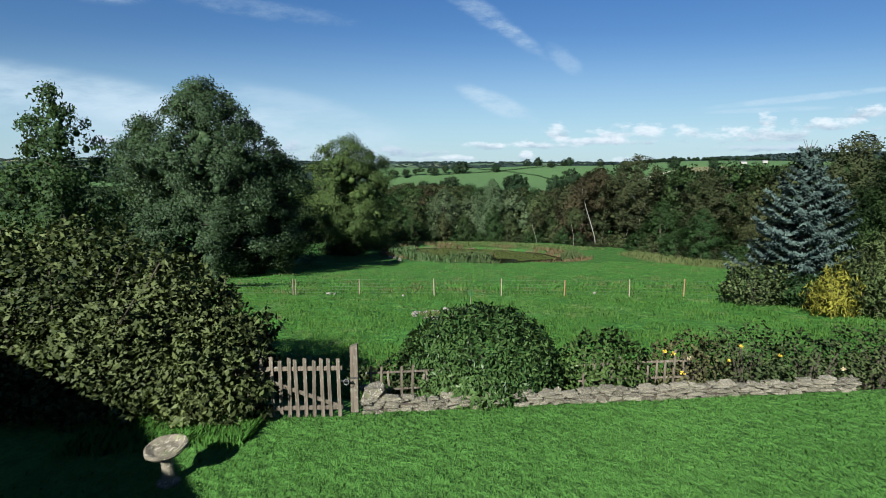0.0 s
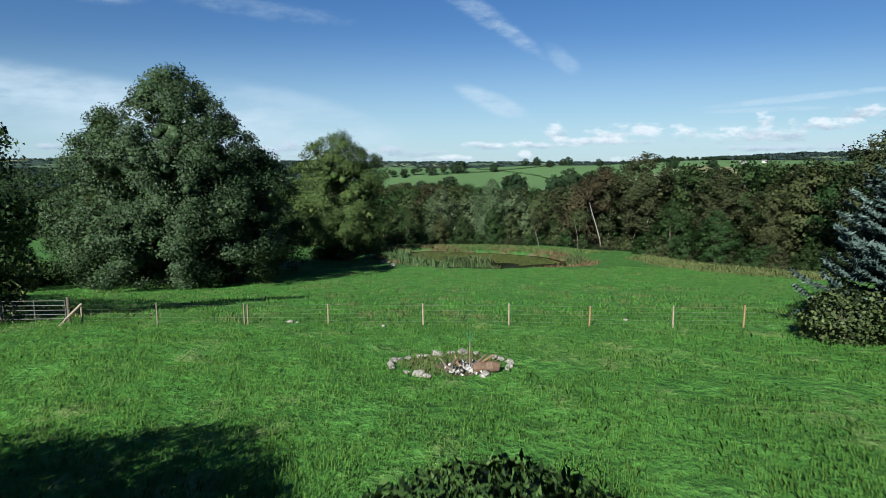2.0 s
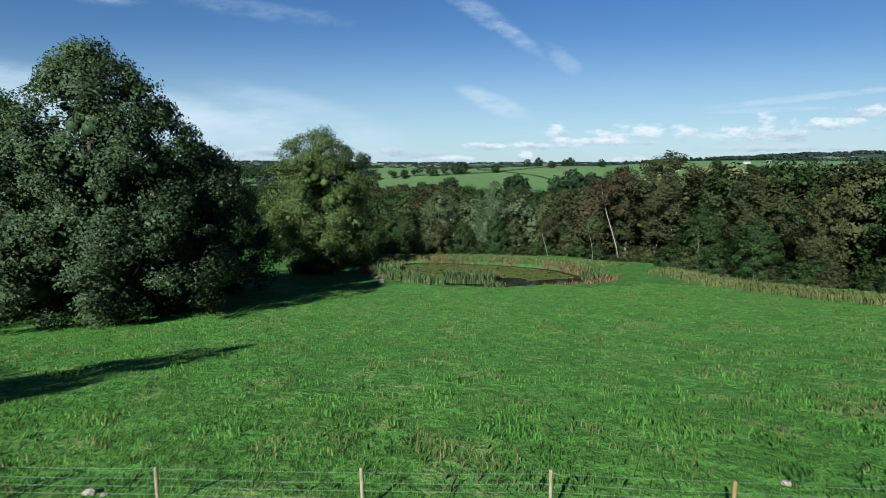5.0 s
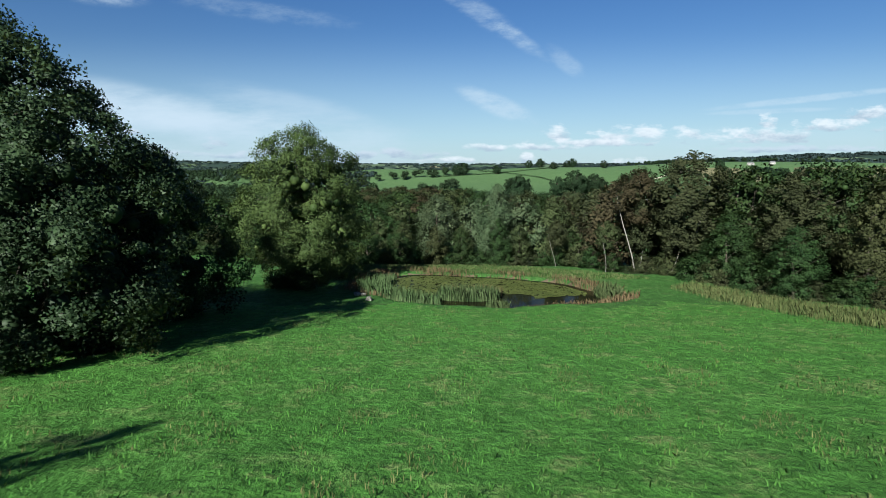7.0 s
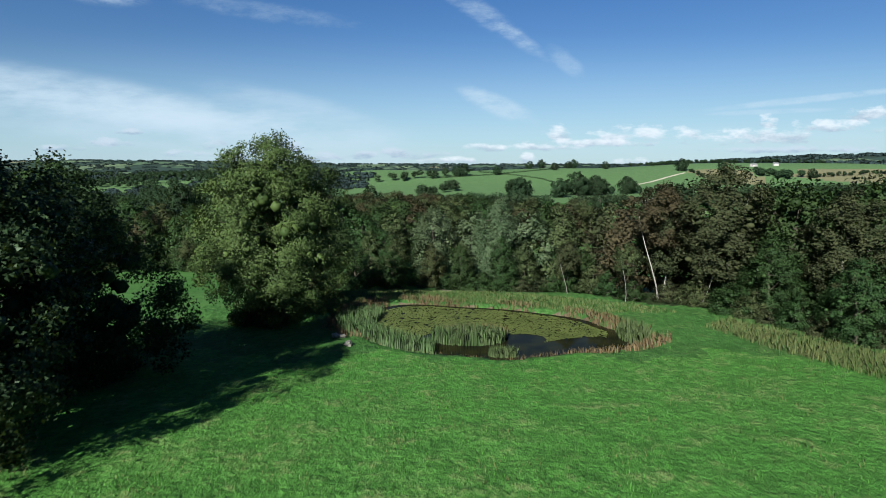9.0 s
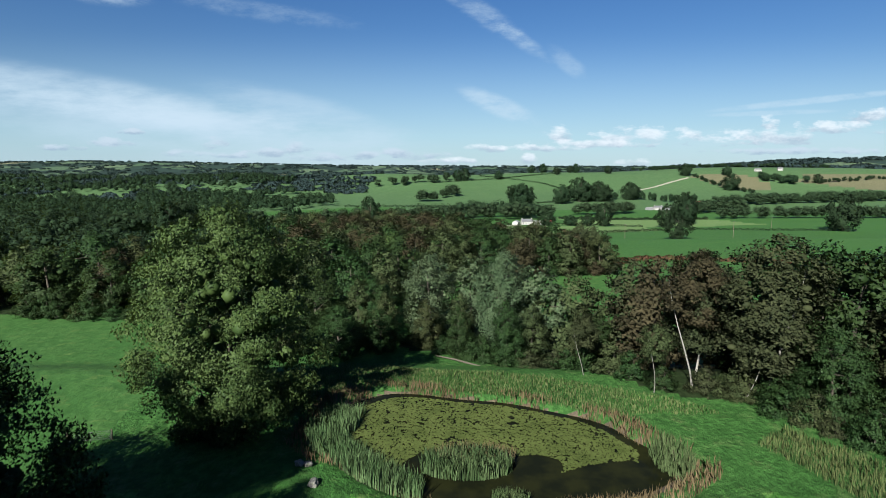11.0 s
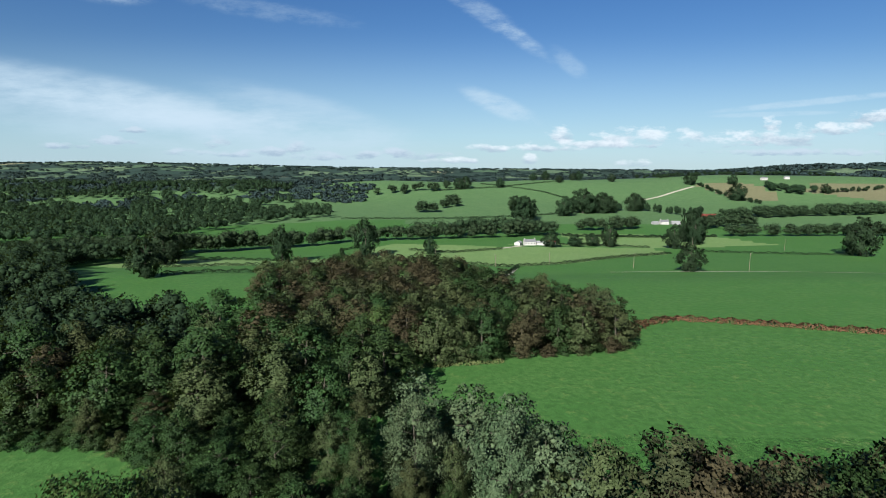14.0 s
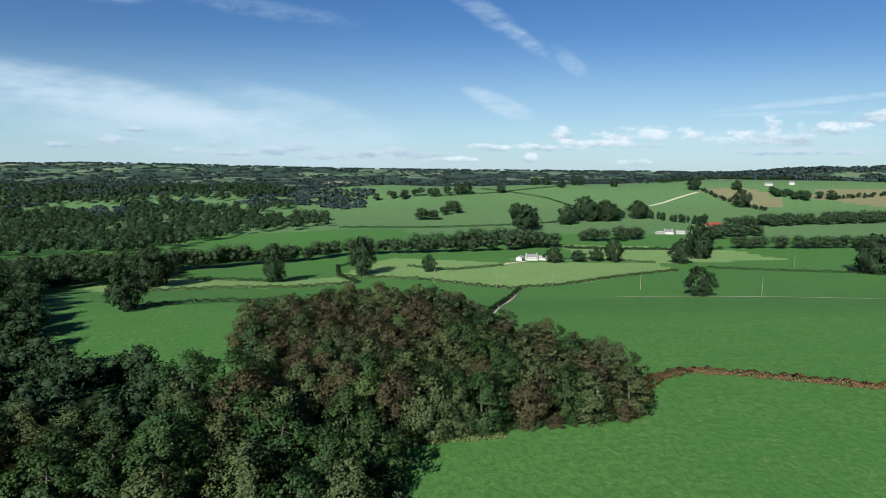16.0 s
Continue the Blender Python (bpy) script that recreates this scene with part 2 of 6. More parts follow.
def grass_material(name, base, patch, straw, straw_at, tuft=1.0, depth=1.0):
    base, patch, straw = (tuple(c * 0.615 for c in q) for q in (base, patch, straw))
    m, k, bsdf = material(name, 0.85, 0.08)
    p = world_place(k)
    big, mid, fine = k.noise(p, 0.045, 4), k.noise(p, 0.38, 5, 0.62), k.noise(k.stretch(p, 1, 0.7, 1), 7.0 * tuft, 6, 0.7)
    colour = k.mix(k.ramp(big, 0.32, 0.68), base, patch)
    dry = k.maths("MULTIPLY", k.ramp(mid, straw_at, straw_at + 0.11), 0.8)
    colour = k.mix(dry, colour, straw)
    if depth > 0.9:
        colour = k.mix(k.maths("MULTIPLY", k.ramp(k.noise(k.stretch(p, 1, 1.5, 1), 0.13, 5, 0.65), 0.54, 0.64), 0.45), colour, straw)
    lush = k.ramp(k.noise(p, 0.21, 3), 0.60, 0.72)
    colour = k.mix(k.maths("MULTIPLY", lush, 0.5), colour, tuple(c * 0.55 for c in base))
    if depth > 0.9:
        swell = k.noise(k.stretch(p, 1, 0.6, 1), 0.75, 3, 0.6)
        colour = k.mix(k.ramp(swell, 0.36, 0.54), tuple(c * 0.52 for c in base), colour)
    clod = k.noise(k.stretch(p, 1, 0.8, 1), 1.7 * tuft, 4, 0.65)
    colour = k.mix(k.ramp(clod, 0.36, 0.58), tuple(c * (1 - 0.55 * depth) for c in base), colour)
    colour = k.mix(k.ramp(fine, 0.25, 0.75), tuple(c * (1 - 0.45 * depth) for c in base), colour)
    k.link(colour, bsdf.inputs["Base Color"])
    bumped(k, bsdf, k.maths("ADD", k.maths("MULTIPLY", fine, 0.6), k.maths("ADD", k.maths("MULTIPLY", clod, 2.4), k.maths("MULTIPLY", mid, 1.8))), depth, 0.15)
    return m


def far_farmland():
    """Small fields, hedges and woods of the far valley."""
    m, k, bsdf = material("far_farmland", 0.9, 0.1)
    p = k.stretch(world_place(k), 1 / 170, 1 / 260, 0)
    warp = k.tree.nodes.new("ShaderNodeTexNoise")
    warp.inputs["Scale"].default_value = 1.3
    k.link(p, warp.inputs["Vector"])
    moved = k.tree.nodes.new("ShaderNodeVectorMath")
    moved.operation = "ADD"
    k.link(p, moved.inputs[0]), k.link(warp.outputs["Color"], moved.inputs[1])
    cell = k.tree.nodes.new("ShaderNodeTexVoronoi")
    cell.inputs["Scale"].default_value = 1.0
    k.link(moved.outputs[0], cell.inputs["Vector"])
    rnd = k.tree.nodes.new("ShaderNodeSeparateColor")
    k.link(cell.outputs["Color"], rnd.inputs[0])
    edge = k.tree.nodes.new("ShaderNodeTexVoronoi")
    edge.feature = "DISTANCE_TO_EDGE"
    edge.inputs["Scale"].default_value = 1.0
    k.link(moved.outputs[0], edge.inputs["Vector"])
    # all these tones lean to blue, with distance haze mixed in
    colour = k.mix(rnd.outputs[0], (0.038, 0.068, 0.038), (0.076, 0.108, 0.060))
    colour = k.mix(k.ramp(rnd.outputs[1], 0.9, 0.93), colour, (0.141, 0.136, 0.081))
    colour = k.mix(k.ramp(rnd.outputs[2], 0.52, 0.56), colour, (0.016, 0.030, 0.023))
    colour = k.mix(k.ramp(edge.outputs["Distance"], 0.10, 0.04), colour, (0.011, 0.021, 0.015))
    colour = k.mix(k.maths("MULTIPLY", k.ramp(k.noise(p, 14, 4), 0.5, 0.62), 0.75), colour, (0.011, 0.021, 0.015))
    k.link(colour, bsdf.inputs["Base Color"])
    return m


def stone_material(name, a, b, lichen, moss=(0.10, 0.11, 0.05)):
    a, b, lichen = (tuple(c * 0.53 for c in q) for q in (a, b, lichen))
    m, k, bsdf = material(name, 0.85, 0.25)
    p = place_of(k)
    info = k.tree.nodes.new("ShaderNodeObjectInfo")
    colour = k.mix(info.outputs["Random"], a, b)
    colour = k.mix(k.ramp(k.noise(p, 9, 5, 0.65), 0.35, 0.7), colour, tuple(c * 0.5 for c in a))
    colour = k.mix(k.ramp(k.noise(p, 17, 4), 0.56, 0.64), colour, lichen)
    colour = k.mix(k.maths("MULTIPLY", k.ramp(k.noise(p, 4, 4), 0.55, 0.68), 0.7), colour, moss)
    k.link(colour, bsdf.inputs["Base Color"])
    bumped(k, bsdf, k.noise(p, 26, 6, 0.7), 0.8, 0.03)
    return m


def wood_material(name, a, b, lichen=(0.28, 0.29, 0.24), grain=(14, 14, 1.2)):
    a, b, lichen = (tuple(c * 0.49 for c in q) for q in (a, b, lichen))
    m, k, bsdf = material(name, 0.82, 0.2)
    p = place_of(k)
    info = k.tree.nodes.new("ShaderNodeObjectInfo")
    streak = k.noise(k.stretch(p, *grain), 2.4, 6, 0.65)
    colour = k.mix(k.ramp(streak, 0.3, 0.7), a, b)
    colour = k.mix(k.maths("MULTIPLY", k.ramp(k.noise(p, 11, 4), 0.55, 0.66), 0.6), colour, lichen)
    hue = k.add("ShaderNodeHueSaturation")
    k.link(k.maths("ADD", 0.75, k.maths("MULTIPLY", info.outputs["Random"], 0.5)), hue.inputs["Value"])
    k.link(colour, hue.inputs["Color"])
    k.link(hue.outputs[0], bsdf.inputs["Base Color"])
    bumped(k, bsdf, streak, 0.6, 0.01)
    return m


def plain_material(name, colour, rough=0.7, vary=0.25, scale=6.0, metal=0.0):
    colour = tuple(c * 0.52 for c in colour)
    m, k, bsdf = material(name, rough, 0.3)
    p = place_of(k)
    n = k.noise(p, scale, 5, 0.62)
    k.link(k.mix(k.ramp(n, 0.3, 0.7), tuple(c * (1 - vary) for c in colour), tuple(min(1, c * (1 + vary)) for c in colour)), bsdf.inputs["Base Color"])
    bsdf.inputs["Metallic"].default_value = metal
    bumped(k, bsdf, k.noise(p, scale * 5, 4), 0.3, 0.01)
    return m


def water_material():
    m, k, bsdf = material("pond_water", 0.05, 0.03)
    bsdf.inputs["IOR"].default_value = 1.33
    p = world_place(k)
    k.link(k.mix(k.ramp(k.noise(p, 0.35, 4), 0.35, 0.65), (0.005, 0.006, 0.003), (0.010, 0.011, 0.004)), bsdf.inputs["Base Color"])
    bumped(k, bsdf, k.noise(p, 2.2, 3), 0.06, 0.02)
    return m


LAWN = grass_material("mown_lawn", (0.092, 0.232, 0.046), (0.118, 0.258, 0.062), (0.16, 0.22, 0.08), 0.64, 2.2, 0.75)
PASTURE = grass_material("pasture", (0.088, 0.268, 0.044), (0.128, 0.300, 0.064), (0.28, 0.31, 0.13), 0.525)
# pasture darkened for the shade between blades when seen from above
SHADED_PASTURE = grass_material("shaded_pasture", (0.060, 0.175, 0.036), (0.084, 0.195, 0.048), (0.17, 0.20, 0.08), 0.56, 0.8)
FIELD = grass_material("valley_field", (0.052, 0.140, 0.032), (0.074, 0.160, 0.042), (0.12, 0.185, 0.052), 0.54, 0.35, 0.55)
FIELD_PALE = grass_material("grazed_field", (0.140, 0.230, 0.078), (0.180, 0.260, 0.098), (0.21, 0.24, 0.10), 0.60, 0.25, 0.5)
# blue is raised in the hill field's colour for haze
HILL_FIELD = grass_material("hill_field", (0.082, 0.156, 0.060), (0.110, 0.180, 0.076), (0.11, 0.14, 0.06), 0.62, 0.12, 0.5)
STUBBLE = grass_material("dry_field", (0.160, 0.158, 0.085), (0.200, 0.188, 0.108), (0.25, 0.22, 0.14), 0.55, 0.2, 0.5)
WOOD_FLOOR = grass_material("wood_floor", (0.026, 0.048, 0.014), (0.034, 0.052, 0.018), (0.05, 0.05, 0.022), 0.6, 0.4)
FARLAND = far_farmland()
OAK = leaf_material("oak_leaves", (0.014, 0.036, 0.011), (0.042, 0.078, 0.023))
POPLAR = leaf_material("poplar_leaves", (0.008, 0.022, 0.010), (0.066, 0.104, 0.046), 0.36)
MAPLE = leaf_material("maple_leaves", (0.020, 0.054, 0.015), (0.100, 0.164, 0.048))
WILLOW = leaf_material("willow_leaves", (0.038, 0.072, 0.034), (0.125, 0.168, 0.086), 0.45, 0.15, 0.07)
OLIVE = leaf_material("olive_leaves", (0.026, 0.040, 0.014), (0.085, 0.104, 0.042), 0.55, 0.12, 0.12)
BIRCH = leaf_material("birch_leaves", (0.023, 0.033, 0.014), (0.070, 0.080, 0.035), 0.6)
RUSSET = leaf_material("russet_leaves", (0.030, 0.029, 0.015), (0.080, 0.067, 0.034), 0.65, 0.1, 0.08)
HEDGE = leaf_material("hedge_leaves", (0.012, 0.026, 0.010), (0.150, 0.195, 0.072), 0.40)
LAUREL = leaf_material("laurel_leaves", (0.016, 0.050, 0.015), (0.110, 0.190, 0.056), 0.20, 0.12)
ROSE = leaf_material("rose_leaves", (0.030, 0.055, 0.020), (0.085, 0.105, 0.040), 0.5)
BRAMBLE = leaf_material("bramble_leaves", (0.050, 0.045, 0.022), (0.115, 0.110, 0.050), 0.6)
SPRUCE = leaf_material("spruce_needles", (0.012, 0.028, 0.025), (0.165, 0.240, 0.215), 0.6, 0.05)
GOLD = leaf_material("golden_needles", (0.13, 0.15, 0.02), (0.36, 0.33, 0.05), 0.6, 0.15)
CONIFER = leaf_material("conifer_needles", (0.045, 0.075, 0.025), (0.120, 0.150, 0.055), 0.6, 0.08)
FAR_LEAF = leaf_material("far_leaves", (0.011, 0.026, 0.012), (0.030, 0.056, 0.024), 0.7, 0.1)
MIXED_LEAF = leaf_material("mixed_far_leaves", (0.013, 0.031, 0.014), (0.040, 0.066, 0.029), 0.7, 0.1)
# the blue tint stands in for haze over the distant woods
HAZE_LEAF = leaf_material("haze_tinted_leaves", (0.020, 0.038, 0.040), (0.044, 0.070, 0.068), 0.8, 0.05)
REED = leaf_material("reed_blades", (0.058, 0.112, 0.038), (0.155, 0.215, 0.092), 0.5)
SEDGE = leaf_material("dry_sedge", (0.130, 0.095, 0.045), (0.270, 0.215, 0.115), 0.7)
BRACKEN = leaf_material("dead_bracken", (0.095, 0.048, 0.026), (0.215, 0.120, 0.065), 0.75, 0.05)
ROUGH = leaf_material("rough_grass_blades", (0.075, 0.120, 0.036), (0.205, 0.225, 0.090), 0.6)
RUSH = leaf_material("lush_grass_blades", (0.030, 0.095, 0.018), (0.060, 0.150, 0.030), 0.6, 0.2)
BLADE = leaf_material("grass_blades", (0.070, 0.205, 0.032), (0.132, 0.290, 0.058), 0.5, 0.3)
WEED = leaf_material("pond_weed", (0.058, 0.078, 0.018), (0.148, 0.178, 0.050), 0.55, 0.05)
BARK = wood_material("bark", (0.045, 0.038, 0.028), (0.10, 0.085, 0.065), (0.12, 0.12, 0.09))
BIRCH_BARK = wood_material("birch_bark", (0.24, 0.23, 0.20), (0.42, 0.40, 0.36), (0.10, 0.09, 0.08), (3, 3, 9))
GREY_WOOD = wood_material("weathered_oak", (0.085, 0.070, 0.052), (0.19, 0.158, 0.122))
POST_WOOD = wood_material("fence_wood", (0.15, 0.125, 0.09), (0.30, 0.26, 0.185))
NEW_WOOD = wood_material("treated_pine", (0.22, 0.13, 0.065), (0.33, 0.21, 0.11), (0.40, 0.26, 0.14))
STONE = stone_material("rubble_stone", (0.14, 0.125, 0.095), (0.40, 0.365, 0.28), (0.62, 0.59, 0.50))
PALE_STONE = stone_material("pale_stone", (0.21, 0.20, 0.175), (0.34, 0.325, 0.29), (0.46, 0.45, 0.42))
BATH_STONE = stone_material("dirty_stone", (0.22, 0.195, 0.145), (0.30, 0.270, 0.20), (0.44, 0.41, 0.32))
MORTAR = plain_material("earth_mortar", (0.075, 0.06, 0.045), 0.95)
EARTH = plain_material("bare_earth", (0.11, 0.085, 0.055), 0.95, 0.4, 3)
LOG_WOOD = wood_material("rotten_log_wood", (0.075, 0.048, 0.032), (0.19, 0.125, 0.085), (0.20, 0.17, 0.13))
ASH = plain_material("wood_ash", (0.50, 0.48, 0.46), 0.95, 0.4, 9)
WIRE = plain_material("galvanised_wire", (0.50, 0.50, 0.49), 0.45, 0.1, 20, 0.8)
OLD_STEEL = plain_material("dull_galvanised_steel", (0.09, 0.095, 0.09), 0.7, 0.3, 10, 0.0)
BLACK_IRON = plain_material("dark_iron", (0.03, 0.03, 0.03), 0.5, 0.2, 20)
GREEN_PAINT = plain_material("green_paint", (0.04, 0.14, 0.06), 0.5)
ROSE_YELLOW = plain_material("yellow_petals", (0.80, 0.58, 0.06), 0.6, 0.2, 30)
ROSE_CREAM = plain_material("cream_petals", (0.80, 0.68, 0.40), 0.6, 0.2, 30)
WHITE_WALL = plain_material("white_render", (0.46, 0.45, 0.42), 0.8, 0.08, 1.0)
SLATE = plain_material("slate_roof", (0.17, 0.17, 0.18), 0.6, 0.25, 1.5)
RED_ROOF = plain_material("red_painted_steel", (0.24, 0.05, 0.035), 0.55, 0.2, 0.6)
SHEET = plain_material("grey_sheet_roof", (0.30, 0.30, 0.30), 0.5, 0.2, 0.6)
DARK_GLASS = plain_material("window_glass", (0.03, 0.035, 0.04), 0.08, 0.1, 2)
WATER_MAT = water_material()

# ---------------------------------------------------------------- building blocks
def part(name, bm, mat, parent=None, label=""):
    """Links a bmesh, or a pair of vertices and faces, as one mesh object."""
    me = bpy.data.meshes.new(name)
    if isinstance(bm, tuple):
        v, f, *soft = bm
        if isinstance(f, np.ndarray):
            me.vertices.add(len(v))
            me.vertices.foreach_set("co", np.ascontiguousarray(v, dtype=np.float32).ravel())
            me.loops.add(f.size)
            me.loops.foreach_set("vertex_index", np.ascontiguousarray(f, dtype=np.int32).ravel())
            me.polygons.add(len(f))
            me.polygons.foreach_set("loop_start", np.arange(0, f.size, f.shape[1], dtype=np.int32))
            me.update(calc_edges=True)
        else:
            me.from_pydata(np.asarray(v).tolist(), [], f)
        if soft:
            me.normals_split_custom_set_from_vertices(soft[0].tolist())
    else:
        bm.to_mesh(me)
        bm.free()
    me.materials.append(mat)
    ob = new(name, me)
    if parent is not None:
        ob.parent = parent
    if label:
        ob["label"] = label
    return ob


def thing(name, x, y, z, label, category, group="", kind="", turn=0.0):
    ob = new(name)
    ob.empty_display_size = 0.2
    ob.matrix_basis = pose(x, y, z, 0, 0, turn)
    return tagged(ob, label, category, group, kind)


def unit(v):
    return v / np.maximum(np.linalg.norm(v, axis=-1, keepdims=True), 1e-9)


def leaf_mesh(P, S, length, width, rng, fold=0.25, hang=0.0, loose=0.85, flutter=0.5, simple=False):
    """Folded pointed leaves at the places P, turned loosely outwards along S, with the soft normals of the leafy mass."""
    n = len(P)
    N = unit(S * 0.55 + rng.normal(size=(n, 3)) * 0.6 * loose)
    N *= np.where((N * S).sum(1, keepdims=True) < 0, -1, 1)
    r = rng.normal(size=(n, 3))
    r[:, 2] -= hang
    a = unit(r - (r * N).sum(1, keepdims=True) * N)
    b = np.cross(N, a)
    s = (0.65 + 0.7 * rng.random((n, 1)))
    L, W = length * s, width * s
    back = N * (fold * W)
    v = np.stack([P - a * L / 2, P + b * W / 2 - back + a * L * 0.05, P + a * L / 2 - back * 0.6, P - b * W / 2 - back + a * L * 0.05], 1)
    soft = unit(S + rng.normal(size=(n, 3)) * flutter)
    if simple:
        v = np.stack([P - a * L / 2 + b * W / 2, P - a * L / 2 - b * W / 2, P + a * L / 2], 1)
        return v.reshape(-1, 3), np.arange(3 * n).reshape(-1, 3), np.repeat(soft, 3, 0)
    return v.reshape(-1, 3), np.arange(4 * n).reshape(-1, 4)[:, ::-1], np.repeat(soft, 4, 0)


def joined(*pieces):
    vs, fs, at = [], [], 0
    for v, f in pieces:
        vs.append(np.asarray(v, float))
        fs.extend((np.asarray(f) + at).tolist() if isinstance(f, np.ndarray) else [[i + at for i in q] for q in f])
        at += len(v)
    return np.concatenate(vs), fs


def tube(points, radii, sides=7):
    """A tapered limb through the points."""
    pts = np.asarray(points, float)
    ring = np.linspace(0, 2 * math.pi, sides, endpoint=False)
    rings = []
    for i, p in enumerate(pts):
        d = unit(pts[min(i + 1, len(pts) - 1)] - pts[max(i - 1, 0)])
        side = unit(np.cross(d, (0.31, 0.95, 0.02) if abs(d[2]) > 0.7 else (0, 0, 1.0)))
        other = np.cross(d, side)
        rings.append(p + radii[i] * (np.cos(ring)[:, None] * side + np.sin(ring)[:, None] * other))
    faces = []
    for i in range(len(pts) - 1):
        for j in range(sides):
            q = (j + 1) % sides
            faces.append([i * sides + j, i * sides + q, (i + 1) * sides + q, (i + 1) * sides + j])
    faces.append(list(range(sides))[::-1])
    faces.append([(len(pts) - 1) * sides + j for j in range(sides)])
    return np.concatenate(rings), faces


G = (1 + 5 ** 0.5) / 2


def sphere_dirs(n, rng):
    return unit(rng.normal(size=(n, 3)))


ICO = unit(np.array([(-1, G, 0), (1, G, 0), (-1, -G, 0), (1, -G, 0), (0, -1, G), (0, 1, G), (0, -1, -G), (0, 1, -G), (G, 0, -1), (G, 0, 1), (-G, 0, -1), (-G, 0, 1)]))
ICO_FACES = np.array([(0, 11, 5), (0, 5, 1), (0, 1, 7), (0, 7, 10), (0, 10, 11), (1, 5, 9), (5, 11, 4), (11, 10, 2), (10, 7, 6), (7, 1, 8), (3, 9, 4), (3, 4, 2), (3, 2, 6), (3, 6, 8), (3, 8, 9), (4, 9, 5), (2, 4, 11), (6, 2, 10), (8, 6, 7), (9, 8, 1)])


def ball(middle, radii):
    return np.asarray(middle) + ICO * np.asarray(radii)


def with_cores(leaves, cores):
    """Joins the leaves and the dense inner growth that they hide."""
    v, f, s = leaves
    n, k = len(v), len(cores)
    more = (np.arange(k)[:, None, None] * 12 + ICO_FACES[None]).reshape(-1, 3) + n
    return np.concatenate([v, *cores]), np.concatenate([f, more]), np.concatenate([s, np.tile(ICO, (k, 1))])


def crown_points(rng, profile, height, boughs, leaves, bough, twigs=8, ragged=0.16, flat=0.8, lift=0.25, whole=0.75):
    """Leaf places and facings on twigs of many boughs that fill the outline profile (share of the height, radius), and the boughs' middles."""
    hs, rs = np.array(profile).T
    h = np.linspace(hs[0], hs[-1], 200)
    weight = np.interp(h, hs, rs) + 0.4
    at = np.interp((np.arange(boughs) + rng.random(boughs)) / boughs, np.cumsum(weight) / weight.sum(), h)
    turn = np.arange(boughs) * 2.399963 + rng.normal(size=boughs) * 0.35
    size = bough * rng.uniform(0.65, 1.3, boughs)
    swell = np.array([noise.noise((math.cos(a) * 1.3 + height, math.sin(a) * 1.3, q * 3.0)) for a, q in zip(turn, at)])
    reach = np.interp(at, hs, rs) * (1 + ragged * 1.6 * swell + ragged * 0.5 * rng.normal(size=boughs)) - size * 0.75
    inner = rng.random(boughs) < 0.22
    reach = np.maximum(reach, 0) * np.where(inner, rng.uniform(0.2, 0.75, boughs), 1)
    c = np.stack([np.cos(turn) * reach, np.sin(turn) * reach, at * height - size * 0.4], 1)
    out = unit(np.stack([np.cos(turn), np.sin(turn), 0.25 + 1.6 * (at - 0.45)], 1))
    tw = unit(rng.normal(size=(boughs, twigs, 3)) + out[:, None] * 0.75 + (0, 0, lift))
    tip = c[:, None] + tw * (size * rng.uniform(0.55, 1.0, (twigs, boughs))).T[:, :, None] * (1, 1, flat)
    share = size ** 2 / (size ** 2).sum()
    pick, which = rng.choice(boughs, leaves, p=share), rng.integers(0, twigs, leaves)
    d = unit(rng.normal(size=(leaves, 3)))
    spread = size[pick][:, None] * (0.20 + 0.52 * rng.random((leaves, 1)) ** 0.8)
    P = tip[pick, which] + d * spread * (1, 1, flat)
    N = unit(d * 0.38 + tw[pick, which] * 0.55 + out[pick] * whole + np.array([0, 0, 0.1]))
    deep, fat = (2.1, 0.5) if leaves > 40000 else (0.7, 0.36)
    core = [ball(q - o * r * deep, r * np.array((fat, fat, fat))) for q, o, r in zip(c, out, size)]
    return P, N, c, core


def limbs(rng, trunk, radius, ends, thin=0.05, sides=5):
    """Limbs from the trunk's line to the boughs."""
    made = []
    trunk = np.asarray(trunk, float)
    for end in ends:
        e = end * (0.82, 0.82, 1)
        h = e[2] - 0.55 * np.hypot(e[0], e[1])
        i = np.clip(np.searchsorted(trunk[:, 2], h), 1, len(trunk) - 1)
        a = trunk[i - 1] + (trunk[i] - trunk[i - 1]) * rng.uniform(0.2, 0.9)
        m = a * 0.5 + e * 0.5 + (rng.normal(), rng.normal(), 0.10 * np.linalg.norm(e - a))
        r = radius * (0.22 + 0.16 * rng.random()) * (1 - 0.6 * i / len(trunk))
        made.append(tube([a, m, e], [r, r * 0.6, thin], sides))
    return made


TREES, TREE_LOOK = {}, {}


